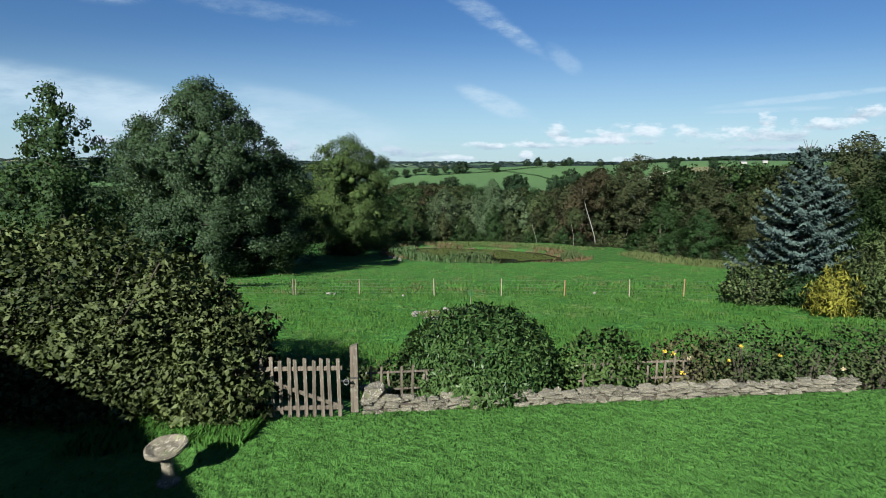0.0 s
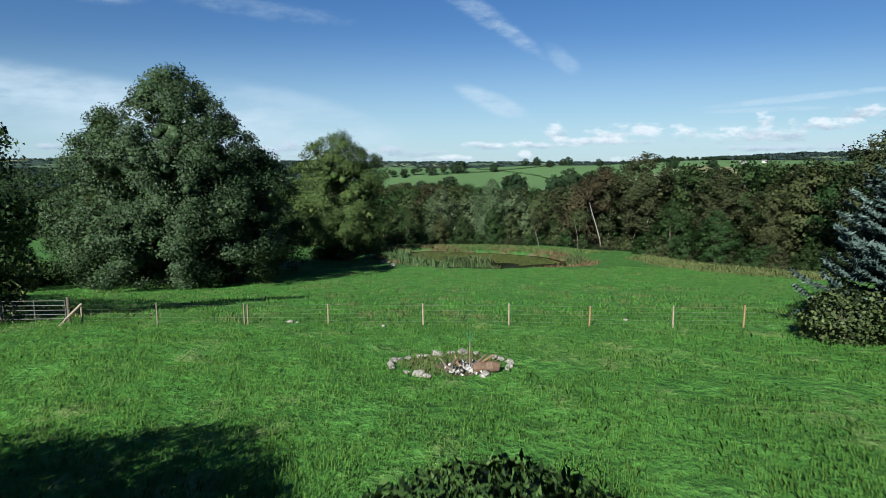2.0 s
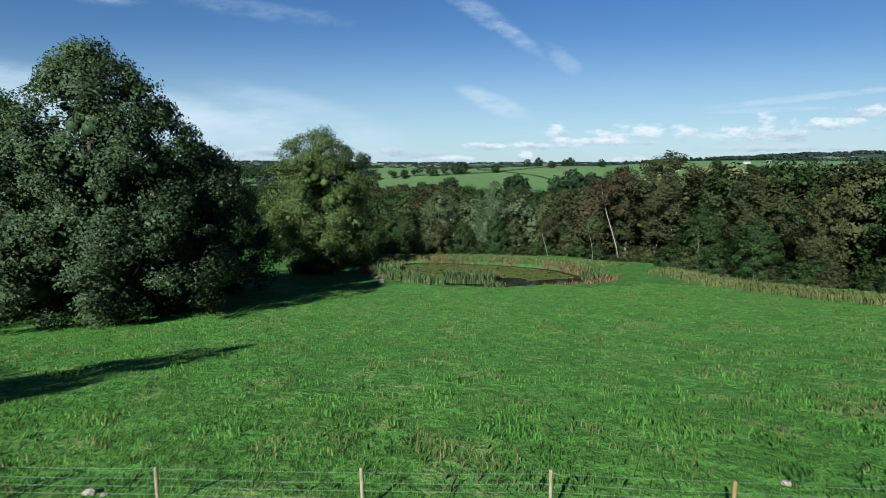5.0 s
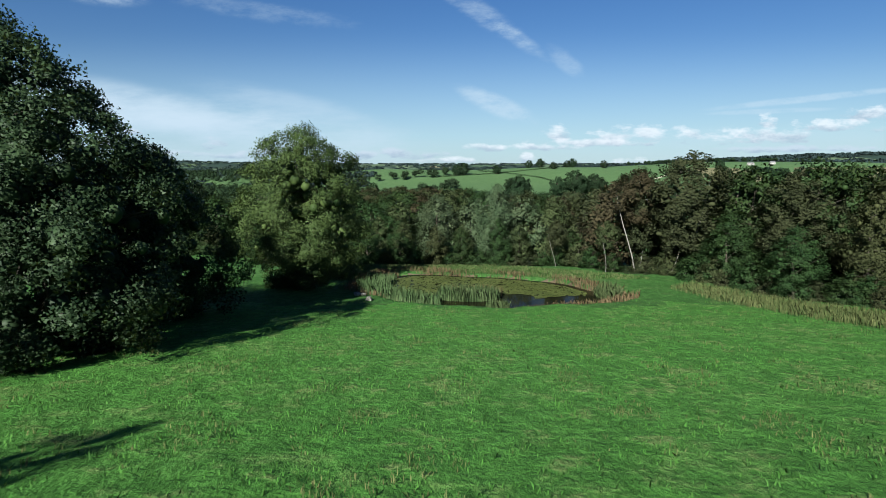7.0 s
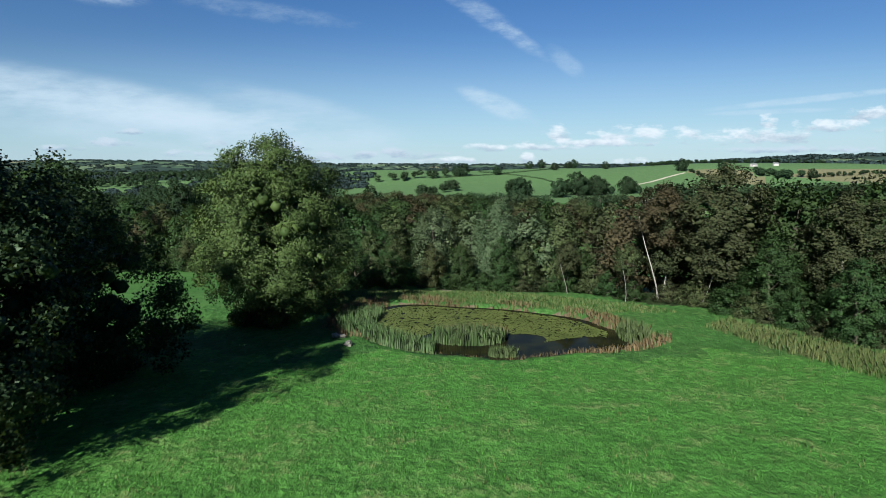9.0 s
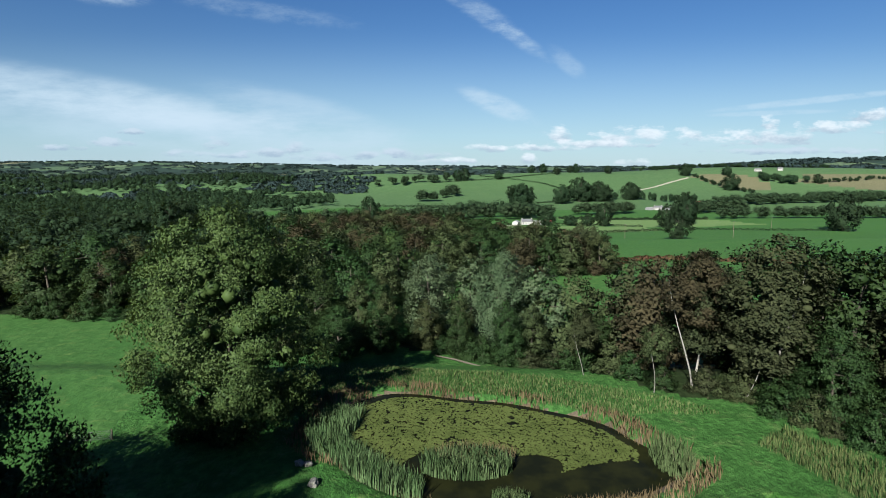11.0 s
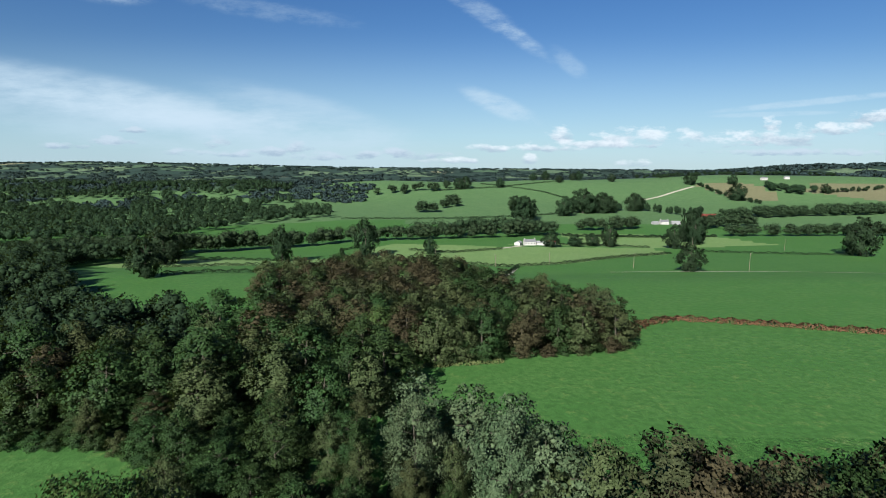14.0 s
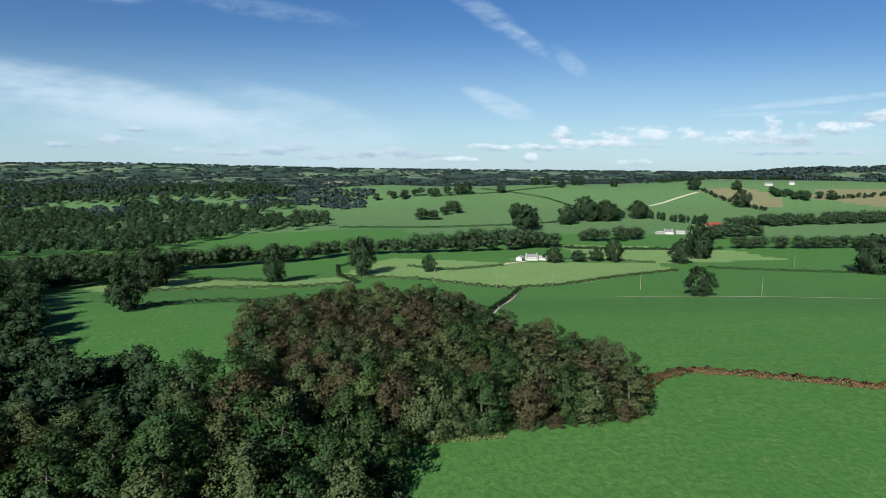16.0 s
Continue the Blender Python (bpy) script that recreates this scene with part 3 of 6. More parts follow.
def build_tree(kind, height, profile, boughs, bough, leaves, leaf, leaf_w, mat, bark, trunk_r, seed, ragged=0.16, hang=0.0, arms=12,
               name="tree", lean=0.4, twigs=8, flat=0.8, lift=0.25, whole=0.75, flutter=0.38):
    rng = np.random.default_rng(seed)
    ob = new(name)
    ob.empty_display_size = 0.5
    P, N, ends, core = crown_points(rng, profile, height, boughs, leaves, bough, twigs, ragged, flat, lift, whole)
    P[:, 2] = np.maximum(P[:, 2], 0.15)
    top = height * 0.8
    line = [np.array([lean * math.sin(u * 2.5 + seed), lean * math.cos(u * 2 + seed), -0.4 + u * (top + 0.4)]) for u in np.linspace(0, 1, 6)]
    line = [p - (line[0] - (0, 0, -0.4)) for p in line]
    radii = [trunk_r * f for f in (1.35, 0.95, 0.8, 0.6, 0.38, 0.1)]
    order = rng.permutation(len(ends))[:arms]
    part("trunk", joined(tube(line, radii, 9), *limbs(rng, line, trunk_r, ends[order])), bark, ob)
    part("crown", with_cores(leaf_mesh(P, N, leaf, leaf_w, rng, 0.22, hang, 0.85, flutter, True), core), mat, ob)
    TREES[kind] = [ob, float(np.quantile(P[:, 2], 0.999)), False]
    return ob


def plant(kind, x, y, height, wide=1.0, mat=None, label="", category="tree", group="", turn=None, sink=0.0, z=None):
    """Sets a tree of that kind; the first takes the model itself."""
    model, tall, used = TREES[kind]
    s = height / tall
    a = (x * 7.31 + y * 3.77) % 360 if turn is None else turn
    m = pose(x, y, (up(x, y) if z is None else z) - sink, 0, 0, a) @ Matrix.Diagonal((s * wide, s * wide, s, 1))
    if used:
        ob = copy_thing(model, m)
    else:
        ob = model
        ob.matrix_basis = m
        TREES[kind][2] = True
    tagged(ob, label or TREE_LOOK[kind], category, group)
    if mat is not None:
        for child in ob.children:
            if child.name.startswith("crown"):
                child.material_slots[0].link = "OBJECT"
                child.material_slots[0].material = mat
    return ob


def blades(P, height, width, rng, bend=0.35, twist=None):
    """Grass or reed blades that stand at P."""
    n = len(P)
    a = (rng.random(n) - 0.5) * math.pi
    side = np.stack([np.cos(a), np.sin(a), np.zeros(n)], 1)
    b = a + math.pi / 2 + rng.normal(size=n) * 0.5
    h = height * (0.6 + 0.7 * rng.random((n, 1)))
    over = np.stack([np.cos(b), np.sin(b), np.zeros(n)], 1) * h * bend * rng.random((n, 1))
    z = np.array([0, 0, 1.0])
    w = width * (0.7 + 0.6 * rng.random((n, 1)))
    v = np.stack([P - side * w / 2 - z * 0.03, P + side * w / 2 - z * 0.03, P + over * 0.35 + z * h * 0.62 + side * w * 0.36, P + over + z * h, P + over * 0.35 + z * h * 0.62 - side * w * 0.36], 1)
    soft = unit(np.array([0, -0.25, 1.0]) + rng.normal(size=(n, 3)) * 0.32)
    return v.reshape(-1, 3), np.arange(5 * n).reshape(-1, 5), np.repeat(soft, 5, 0)


def on_land(x, y, dz=0.0):
    return np.stack([x, y, land(x, y) + dz], 1)


def boulder(rng, sx, sy, sz, cuts=2, rough=0.16, square=0.75):
    bm = bmesh.new()
    bmesh.ops.create_icosphere(bm, subdivisions=cuts, radius=1)
    off = rng.random(3) * 50
    for v in bm.verts:
        d = v.co.copy()
        k = 1 + rough * noise.noise(d * 1.4 + Vector(off)) * 2.4
        v.co = Vector((np.sign(d.x) * abs(d.x) ** square * sx * k, np.sign(d.y) * abs(d.y) ** square * sy * k, np.sign(d.z) * abs(d.z) ** (square + 0.05) * sz * k))
    return bm


def box(bm, sx, sy, sz, m=Matrix(), bevel=0.0):
    made = bmesh.ops.create_cube(bm, size=1, matrix=m @ Matrix.Diagonal((sx, sy, sz, 1)))
    if bevel:
        edges = {e for v in made["verts"] for e in v.link_edges}
        bmesh.ops.bevel(bm, geom=list(edges), offset=bevel, segments=1, affect="EDGES")
    return bm


def solid(name, sx, sy, sz, m, mat, parent, bevel=0.006, label=""):
    ob = part(name, box(bmesh.new(), sx, sy, sz, Matrix(), bevel), mat, parent, label)
    ob.matrix_basis = m
    return ob

# ---------------------------------------------------------------- ground and pond
BELT = [(-12, 180), (8, 167), (15, 160), (27, 149), (34, 141), (44, 139), (49, 128), (55, 116), (62, 104), (70, 92), (80, 76), (130, 60), (180, 110), (120, 146), (74, 158), (42, 167), (22, 179), (4, 200), (-8, 205)]
LEFT_WOOD = [(-12, 180), (-6, 222), (-12, 244), (-38, 260), (-60, 274), (-100, 284), (-146, 300), (-160, 350), (-190, 372), (-235, 392), (-280, 300), (-210, 205), (-95, 198), (-60, 197), (-44, 190), (-38, 172), (-24, 166)]
COPSE = [(-10, 251), (24, 257), (60, 266), (65, 288), (52, 312), (26, 345), (4, 382), (-40, 386), (-80, 348), (-62, 308), (-38, 268)]


def make_ground():
    ys = np.concatenate([np.arange(-380, -20, 12), np.arange(-20, 8, 1.5), np.arange(8, 14, 0.35), np.arange(14, 60, 0.8), np.arange(60, 112, 1.4), np.arange(112, 168, 0.7),
                         np.arange(168, 260, 2.5), np.arange(260, 420, 3.2), np.arange(420, 700, 6), np.arange(700, 1700, 12), np.arange(1700, 4901, 45)])
    s = np.linspace(-1, 1, 191)
    half = 130 + 1.35 * np.maximum(ys, 0) + 0.6 * np.maximum(-ys, 0)
    X = half[:, None] * (0.28 * s + 0.72 * s ** 3)[None]
    Y = np.repeat(ys[:, None], len(s), 1)
    V = np.stack([X, Y, land(X, Y)], 2).reshape(-1, 3)
    n, w = len(ys), len(s)
    i = (np.arange(n - 1)[:, None] * w + np.arange(w - 1)[None]).reshape(-1)
    F = np.stack([i, i + 1, i + w + 1, i + w], 1)
    ground = part("ground", (V, F), PASTURE)
    tagged(ground, "green pasture, lawn and valley fields rolling to far hills", "ground", kind="structure")
    me = ground.data
    for m in (LAWN, FIELD, FIELD_PALE, HILL_FIELD, STUBBLE, WOOD_FLOOR, FARLAND, EARTH, SHADED_PASTURE):
        me.materials.append(m)
    c = V[F].mean(1)
    x, y = c[:, 0], c[:, 1]
    k = np.zeros(len(F), int)
    k[y - wall_shift(x, y) < 11.0] = 1
    # towards the pond: pasture with blade shade put into its colour
    k[y + 2.5 * np.sin(x * 0.31) + 1.5 * np.sin(x * 0.83 + 1) > 113] = 9
    k[(y > 205) | ((x < -14) & (y > 140)) | ((x < -36) & (y > 118))] = 2
    k[(y > 960)] = 4
    k[inside(x, y, [(-82, 578), (-16, 568), (52, 528), (97, 547), (221, 640), (221, 699), (60, 668), (-50, 700), (-74, 652)])] = 3
    k[inside(x, y, [(60, 690), (150, 720), (150, 850), (345, 830), (370, 730), (250, 705)])] = 3
    k[inside(x, y, [(-215, 470), (-150, 500), (-100, 512), (-60, 545), (-82, 575), (-123, 545), (-240, 560), (-260, 520)])] = 3
    k[inside(x, y, [(-300, 800), (-270, 935), (-165, 985), (-60, 1020), (-40, 760), (-110, 745), (-200, 700)])] = 2
    k[inside(x, y, [(600, 1490), (617, 1400), (640, 1345), (700, 1332), (735, 1360), (748, 1435), (740, 1495), (660, 1505)])] = 5
    k[inside(x, y, [(810, 1405), (860, 1380), (920, 1312), (1250, 1330), (1300, 1500), (880, 1505)])] = 5
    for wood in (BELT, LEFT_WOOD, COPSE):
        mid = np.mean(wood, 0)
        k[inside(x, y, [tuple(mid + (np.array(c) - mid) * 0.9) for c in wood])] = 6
    k[(y > 1700) | ((y > 1500) & (x < -330))] = 7
    k[pond_reach(x, y) < 1.08] = 8
    me.polygons.foreach_set("material_index", k.astype(np.int32))
    me.polygons.foreach_set("use_smooth", np.ones(len(F), bool))
    me.update()


make_ground()


def make_pond():
    a = np.linspace(0, 2 * math.pi, 120, endpoint=False)
    t = radians(-19.2)
    grow = 1.045
    wob = 1 + 0.05 * np.sin(3 * a + 0.6) + 0.035 * np.sin(5 * a + 2.0) + 0.02 * np.sin(9 * a)
    p, q = POND[2] * grow * wob * np.cos(a), POND[3] * grow * wob * np.sin(a)
    v = [(POND[0] + pp * math.cos(t) - qq * math.sin(t), POND[1] + pp * math.sin(t) + qq * math.cos(t), WATER) for pp, qq in zip(p, q)]
    tagged(part("water", (np.array(v), [list(range(120))]), WATER_MAT), "dark still pond water under floating weed", "pond", kind="structure")
    rng = np.random.default_rng(5)
    x, y = rng.uniform(-13, 28, 64000), rng.uniform(114, 146, 64000)
    r = pond_reach(x, y)
    patch = np.array([noise.noise((a * 0.16, b * 0.16, 3.0)) + 0.45 * noise.noise((a * 0.62, b * 0.62, 7.0)) for a, b in zip(x, y)])
    vein = np.array([abs(noise.noise((a * 0.8, b * 1.1, 11.0)) + 0.3 * noise.noise((a * 2.1, b * 2.1, 5.0))) for a, b in zip(x, y)])
    keep = (r < 0.95) & (((x - 6.0) / 6.6) ** 2 + ((y - 123.2) / 3.8) ** 2 + 0.4 * patch > 1) & (((x - 13.2) / 3.0) ** 2 + ((y - 123.4) / 2.2) ** 2 > 1) & (y + 1.6 * patch > 122.6 + 0.35 * np.maximum(x - 20, 0)) & (x + 2 * patch < 24.5) & ((vein > 0.085) | (rng.random(len(x)) < 0.12)) & (patch > -0.62)
    x, y = x[keep][:20000], y[keep][:20000]
    n = len(x)
    ang = rng.random((n, 1)) * 6.28 + np.linspace(0, 2 * math.pi, 5, endpoint=False)[None]
    rad = rng.uniform(0.07, 0.20, (n, 1)) * rng.uniform(0.75, 1.2, (n, 5))
    V = np.stack([x[:, None] + rad * np.cos(ang), y[:, None] + rad * np.sin(ang), WATER + 0.012 + rng.random((n, 1)) * 0.05 + 0 * ang], 2)
    tagged(part("pond_weed", (V.reshape(-1, 3), np.arange(5 * n).reshape(-1, 5)), WEED), "yellow-green floating weed spread over the pond", "pond weed", kind="stuff")


make_pond()

# ---------------------------------------------------------------- trees
TREE_LOOK.update({
    "poplar": "large grey-green poplar with ragged airy crown beside the pasture",
    "maple": "broad yellow-green field maple standing alone above the pond",
    "near_oak": "large dense dark green oak beside the pasture",
    "oak": "dense dark green broadleaf tree at the wood's edge",
    "ash": "tall green woodland tree with an open uneven crown",
    "willow": "silvery grey-green willow at the wood's edge",
    "birch": "russet-brown birch with a pale trunk in the wood",
    "bush": "leafy undergrowth bush at the wood's edge",
    "copse_oak": "rounded dark green tree in the valley wood",
    "copse_ash": "uneven green tree in the valley wood",
    "field_oak": "small rounded dark green tree in a valley field",
})
ROUND = [(0.04, 3.4), (0.15, 5.2), (0.4, 6.2), (0.65, 5.5), (0.85, 3.6), (0.95, 2.0), (1.0, 0.6)]
SLIM = [(0.04, 2.8), (0.2, 4.2), (0.45, 4.8), (0.7, 4.0), (0.88, 2.3), (1.0, 0.4)]
build_tree("poplar", 27.3, [(0.02, 6), (0.08, 11), (0.2, 13.2), (0.4, 13.4), (0.58, 12.0), (0.72, 10.0), (0.83, 7.4), (0.92, 4.4), (1.0, 1.2)], 360, 1.7, 150000, 0.27, 0.21, POPLAR, BARK, 0.55, 3, 0.15, arms=60, twigs=7, lift=0.5)
build_tree("maple", 24, [(0.05, 5), (0.12, 8), (0.3, 9.8), (0.5, 10.0), (0.7, 9.2), (0.85, 7.4), (0.95, 4.8), (1.0, 2.2)], 190, 1.6, 84000, 0.26, 0.20, MAPLE, BARK, 0.42, 4, 0.2, arms=40, twigs=7)
build_tree("near_oak", 21, [(0.03, 6.5), (0.12, 9.4), (0.3, 10), (0.52, 8.8), (0.74, 6.2), (0.9, 3.4), (1.0, 0.8)], 150, 1.8, 52000, 0.28, 0.22, OAK, BARK, 0.4, 16, 0.16, arms=24)
build_tree("oak", 17, ROUND, 70, 1.45, 15000, 0.31, 0.25, OAK, BARK, 0.34, 5, 0.16)
build_tree("ash", 17, SLIM, 64, 1.3, 13000, 0.30, 0.23, OAK, BARK, 0.28, 6, 0.2, lift=0.5)
build_tree("willow", 18, [(0.04, 3.2), (0.25, 4.8), (0.55, 5.2), (0.78, 4.0), (0.92, 2.2), (1.0, 0.5)], 72, 1.25, 17000, 0.34, 0.17, WILLOW, BARK, 0.32, 7, 0.22, twigs=10, flat=1.25, lift=0.9)
build_tree("birch", 17, [(0.22, 1.6), (0.38, 3.4), (0.6, 4.2), (0.8, 3.2), (0.92, 1.9), (1.0, 0.4)], 92, 0.85, 14000, 0.26, 0.18, BIRCH, BIRCH_BARK, 0.11, 8, 0.24, lean=0.9, lift=0.8, flat=1.25, arms=0)
build_tree("bush", 6, [(0.02, 2.4), (0.3, 3.3), (0.6, 2.8), (0.85, 1.6), (1.0, 0.3)], 34, 0.95, 4600, 0.26, 0.20, OAK, BARK, 0.12, 14, 0.22, arms=6, name="bush", lift=0.4)
build_tree("copse_oak", 15, ROUND, 52, 1.5, 6200, 0.42, 0.34, OAK, BARK, 0.30, 9, 0.16, arms=7, whole=1.2, flutter=0.25)
build_tree("copse_ash", 15, SLIM, 50, 1.3, 5600, 0.40, 0.31, OAK, BARK, 0.24, 10, 0.2, arms=7, lift=0.5, whole=1.1, flutter=0.25)
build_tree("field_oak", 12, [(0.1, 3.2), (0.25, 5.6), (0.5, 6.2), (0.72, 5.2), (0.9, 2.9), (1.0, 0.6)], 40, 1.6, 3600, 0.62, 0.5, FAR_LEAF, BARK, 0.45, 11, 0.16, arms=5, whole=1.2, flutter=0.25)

# the large trees round the pasture
plant("poplar", -33.6, 82, 27.0, label="tall grey-green poplar with a ragged airy crown over the pasture")
plant("near_oak", -33.6, 103, 21, 1.0, label="dark broad tree with low hanging boughs beside the poplar")
plant("maple", -21.8, 131.7, 26.3, 0.95)
plant("ash", -23.5, 35.7, 12.9, 0.85, label="slender green tree rising out of the boundary hedge")
for x, y, h, w in ((-47, 88, 10, 1.1), (-46, 70, 10, 1.0), (-54, 78, 12, 1.1)):
    plant("oak", x, y, h, w, label="dark green tree in the pasture's boundary belt", group="boundary trees")


def fill(corners, gap, seed, count=400, tries=9000):
    rng = np.random.default_rng(seed)
    c = np.array(corners)
    got = []
    for p in rng.uniform(c.min(0), c.max(0), (tries, 2)):
        if inside(p[:1], p[1:], corners)[0] and all((p[0] - q[0]) ** 2 + (p[1] - q[1]) ** 2 > gap * gap for q in got):
            got.append(p)
            if len(got) >= count:
                break
    return got, rng


def along(points, step, rng, jitter=0.0):
    """Places along a line of points."""
    out = []
    for (ax, ay), (bx, by) in zip(points, points[1:]):
        n = max(1, round(math.hypot(bx - ax, by - ay) / step))
        for i in range(n):
            u = (i + 0.5) / n
            out.append((ax + (bx - ax) * u + rng.normal() * jitter, ay + (by - ay) * u + rng.normal() * jitter))
    return out


EDGE = [(-20, 176), (-8, 178), (6, 168.5), (14, 161), (26, 150), (33, 142.5), (43, 140), (48, 129), (54, 117), (61, 105), (69, 93), (78, 78)]
EDGE_IN = along(EDGE, 3.0, np.random.default_rng(1))
# the belt behind the pond
plant("willow", 0.5, 183, 17.5, 1.05, group="trees behind the pond")
plant("willow", 14.5, 172, 21, 0.95, group="trees behind the pond")
build_tree("tall_birch", 17, [(0.5, 1.6), (0.62, 3.2), (0.76, 3.7), (0.9, 2.4), (1.0, 0.4)], 44, 0.95, 9500, 0.26, 0.19, RUSSET, BIRCH_BARK, 0.10, 15, 0.3, lean=2.0, arms=0, lift=0.4)
TREE_LOOK["tall_birch"] = "tall russet birch with a bare leaning white trunk"
plant("tall_birch", 38.6, 144.2, 19.5, 1.1, group="trees behind the pond", turn=20)
plant("birch", 41.5, 150, 19.0, 1.2, group="trees behind the pond", label="tall russet birch with a leaning white trunk")
plant("ash", 60.5, 131.5, 25.0, 0.42, BIRCH, group="trees behind the pond", label="thin-topped open tree above the wood")
places, rng = fill(BELT, 6.6, 21, 110)
for i, (x, y) in enumerate(sorted(map(tuple, places), key=lambda p: p[1])):
    if min(math.hypot(x - a, y - b) for a, b in ((0.5, 183), (14.5, 172), (38.5, 147))) < 5.5 or x > 125:
        continue
    u = rng.random()
    if x < 21:
        kind, mat, tall = ("ash", OLIVE if u < 0.25 else None, rng.uniform(12.5, 16)) if u < 0.7 else ("willow", None, rng.uniform(12.5, 15.5))
    elif x < 30:
        kind, mat, tall = ("birch", BIRCH, rng.uniform(12.5, 15.5)) if u < 0.45 else ("ash", OLIVE if u < 0.75 else None, rng.uniform(12, 15))
    elif x < 50:
        kind, mat, tall = ("birch", RUSSET if u < 0.42 else BIRCH, rng.uniform(15, 17.8)) if u < 0.82 else ("ash", None, rng.uniform(12.5, 15))
    else:
        kind, mat, tall = ("birch", RUSSET if u < 0.06 else BIRCH, rng.uniform(16, 18.5)) if u < 0.12 else ("oak" if u < 0.85 else "ash", OLIVE if u > 0.84 else None, rng.uniform(14.5, 17.8) + max(0, (x - 50) * 0.05))
    depth = min(math.hypot(x - a, y - b) for a, b in EDGE_IN)
    tall *= (1.16 if depth < 10 else 0.96) if x > 27 else 1
    if depth > 13:
        kind, mat = ("copse_oak", mat) if kind in ("oak", "ash") else ("copse_ash", mat or (RUSSET if kind == "birch" else WILLOW))
    plant(kind, x, y, tall, rng.uniform(0.95, 1.2), mat, group="trees behind the pond", sink=0.1)
for x, y, h, w, kind in ((-23.5, 186, 25.5, 1.05, "oak"), (-12, 190, 20, 1.1, "oak"), (-18, 174, 14, 1.2, "oak"), (-15.5, 168, 17, 1.1, "oak"), (-8.5, 172.5, 14.5, 1.0, "oak"), (-31, 180, 18, 1.2, "oak"), (-40, 186, 18, 1.2, "ash")):
    plant(kind, x, y, h, w, group="trees behind the pond")
# low growth that closes the wood's edge
rng = np.random.default_rng(31)
for x, y in along(EDGE, 3.4, rng, 0.8):
    plant("bush", x + 1.0, y + 1.6, rng.uniform(3.0, 6.0), rng.uniform(0.9, 1.25), [None, None, OLIVE, None, BIRCH][int(rng.random() * 5)], category="bush", group="wood edge bushes", sink=0.3)

for x, y, h, mat in ((24.5, 149.5, 8, BIRCH), (32.5, 142.4, 8.5, OLIVE), (43.5, 139.5, 9, BIRCH)):
    plant("tall_birch", x, y, h, 0.9, mat, "slim young birch with a bare pale stem", group="trees behind the pond")
EXTRA_LEFT = ((-78, 212), (-70, 207), (-63, 211), (-55, 205), (-47, 209), (-39, 206), (-31, 209), (-74, 219), (-58, 218), (-43, 219))
# the wood on the far side of the left meadow
places, rng = fill(LEFT_WOOD, 8.6, 22, 190)
back_wood = []
for x, y in places:
    u = rng.random()
    kind = ("oak" if u < 0.6 else "ash") if y < 206 and x > -100 else ("copse_oak" if u < 0.6 else "copse_ash")
    tall, wide, mat = rng.uniform(12, 16.5), rng.uniform(1.05, 1.3), OLIVE if u > 0.62 else (RUSSET if 0.5 < u < 0.56 else None)
    if x < -130 or (y > 235 and x < -70):
        back_wood.append((x, y, tall, wide))
    else:
        plant(kind, x, y, tall, wide, mat, group="trees of the hillside wood", sink=0.1)
for x, y in EXTRA_LEFT:
    plant("oak", x, y, rng.uniform(13, 16), rng.uniform(1.1, 1.3), group="trees of the hillside wood", sink=0.1)
for x, y in along([(-98, 199), (-60, 197.5), (-45, 190.5), (-39, 174), (-26, 167.5), (-14, 176)], 4.2, rng, 0.7):
    plant("bush", x, y + 1, rng.uniform(4, 7), rng.uniform(1.0, 1.35), None if rng.random() < 0.7 else OLIVE, "dark leafy bush along the meadow's wood", "bush", "meadow edge bushes", sink=0.3)
# the copse between the fields
places, rng = fill(COPSE, 7.2, 23, 150)
for x, y in places:
    u = rng.random()
    rust = (0.5 if y > 305 else 0.2) * math.exp(-((x + 28) / 32) ** 2)
    mat = RUSSET if u < rust else (OLIVE if u > 0.66 else BIRCH if u > 0.56 else MAPLE if u > 0.54 else None)
    plant("copse_oak" if rng.random() < 0.55 else "copse_ash", x, y, rng.uniform(12, 15.5) * (0.88 if x > 15 else 1), rng.uniform(1.0, 1.25), mat, group="trees of the valley copse", sink=0.1)

for x, y in along([(-12, 250), (22, 256), (58, 265), (64, 286)], 5.0, rng, 0.8):
    plant("bush", x + 1, y + 1, rng.uniform(3.5, 6), rng.uniform(1.0, 1.3), None if rng.random() < 0.7 else RUSSET, "dark bush at the copse's edge", "bush", "copse edge bushes", sink=0.3)

# ---------------------------------------------------------------- fields of the valley: single trees, rows and hedges
for x, y, h, w in ((176, 494, 20, 0.85), (247, 699, 15, 0.9), (286, 741, 18, 0.8), (177, 698, 15, 0.75), (-200, 508, 17, 1.1), (-152, 389, 12, 0.9), (-65, 589, 19, 0.65), (-123, 539, 17, 0.65), (389, 625, 21, 1.0), (-9, 610, 9, 0.9),
                   (293, 763, 22, 0.9), (160, 700, 8, 1.3), (140, 690, 7, 1.5), (112, 676, 9, 1.2)):
    plant("field_oak", x, y, h, w, group="field trees")
rng = np.random.default_rng(41)


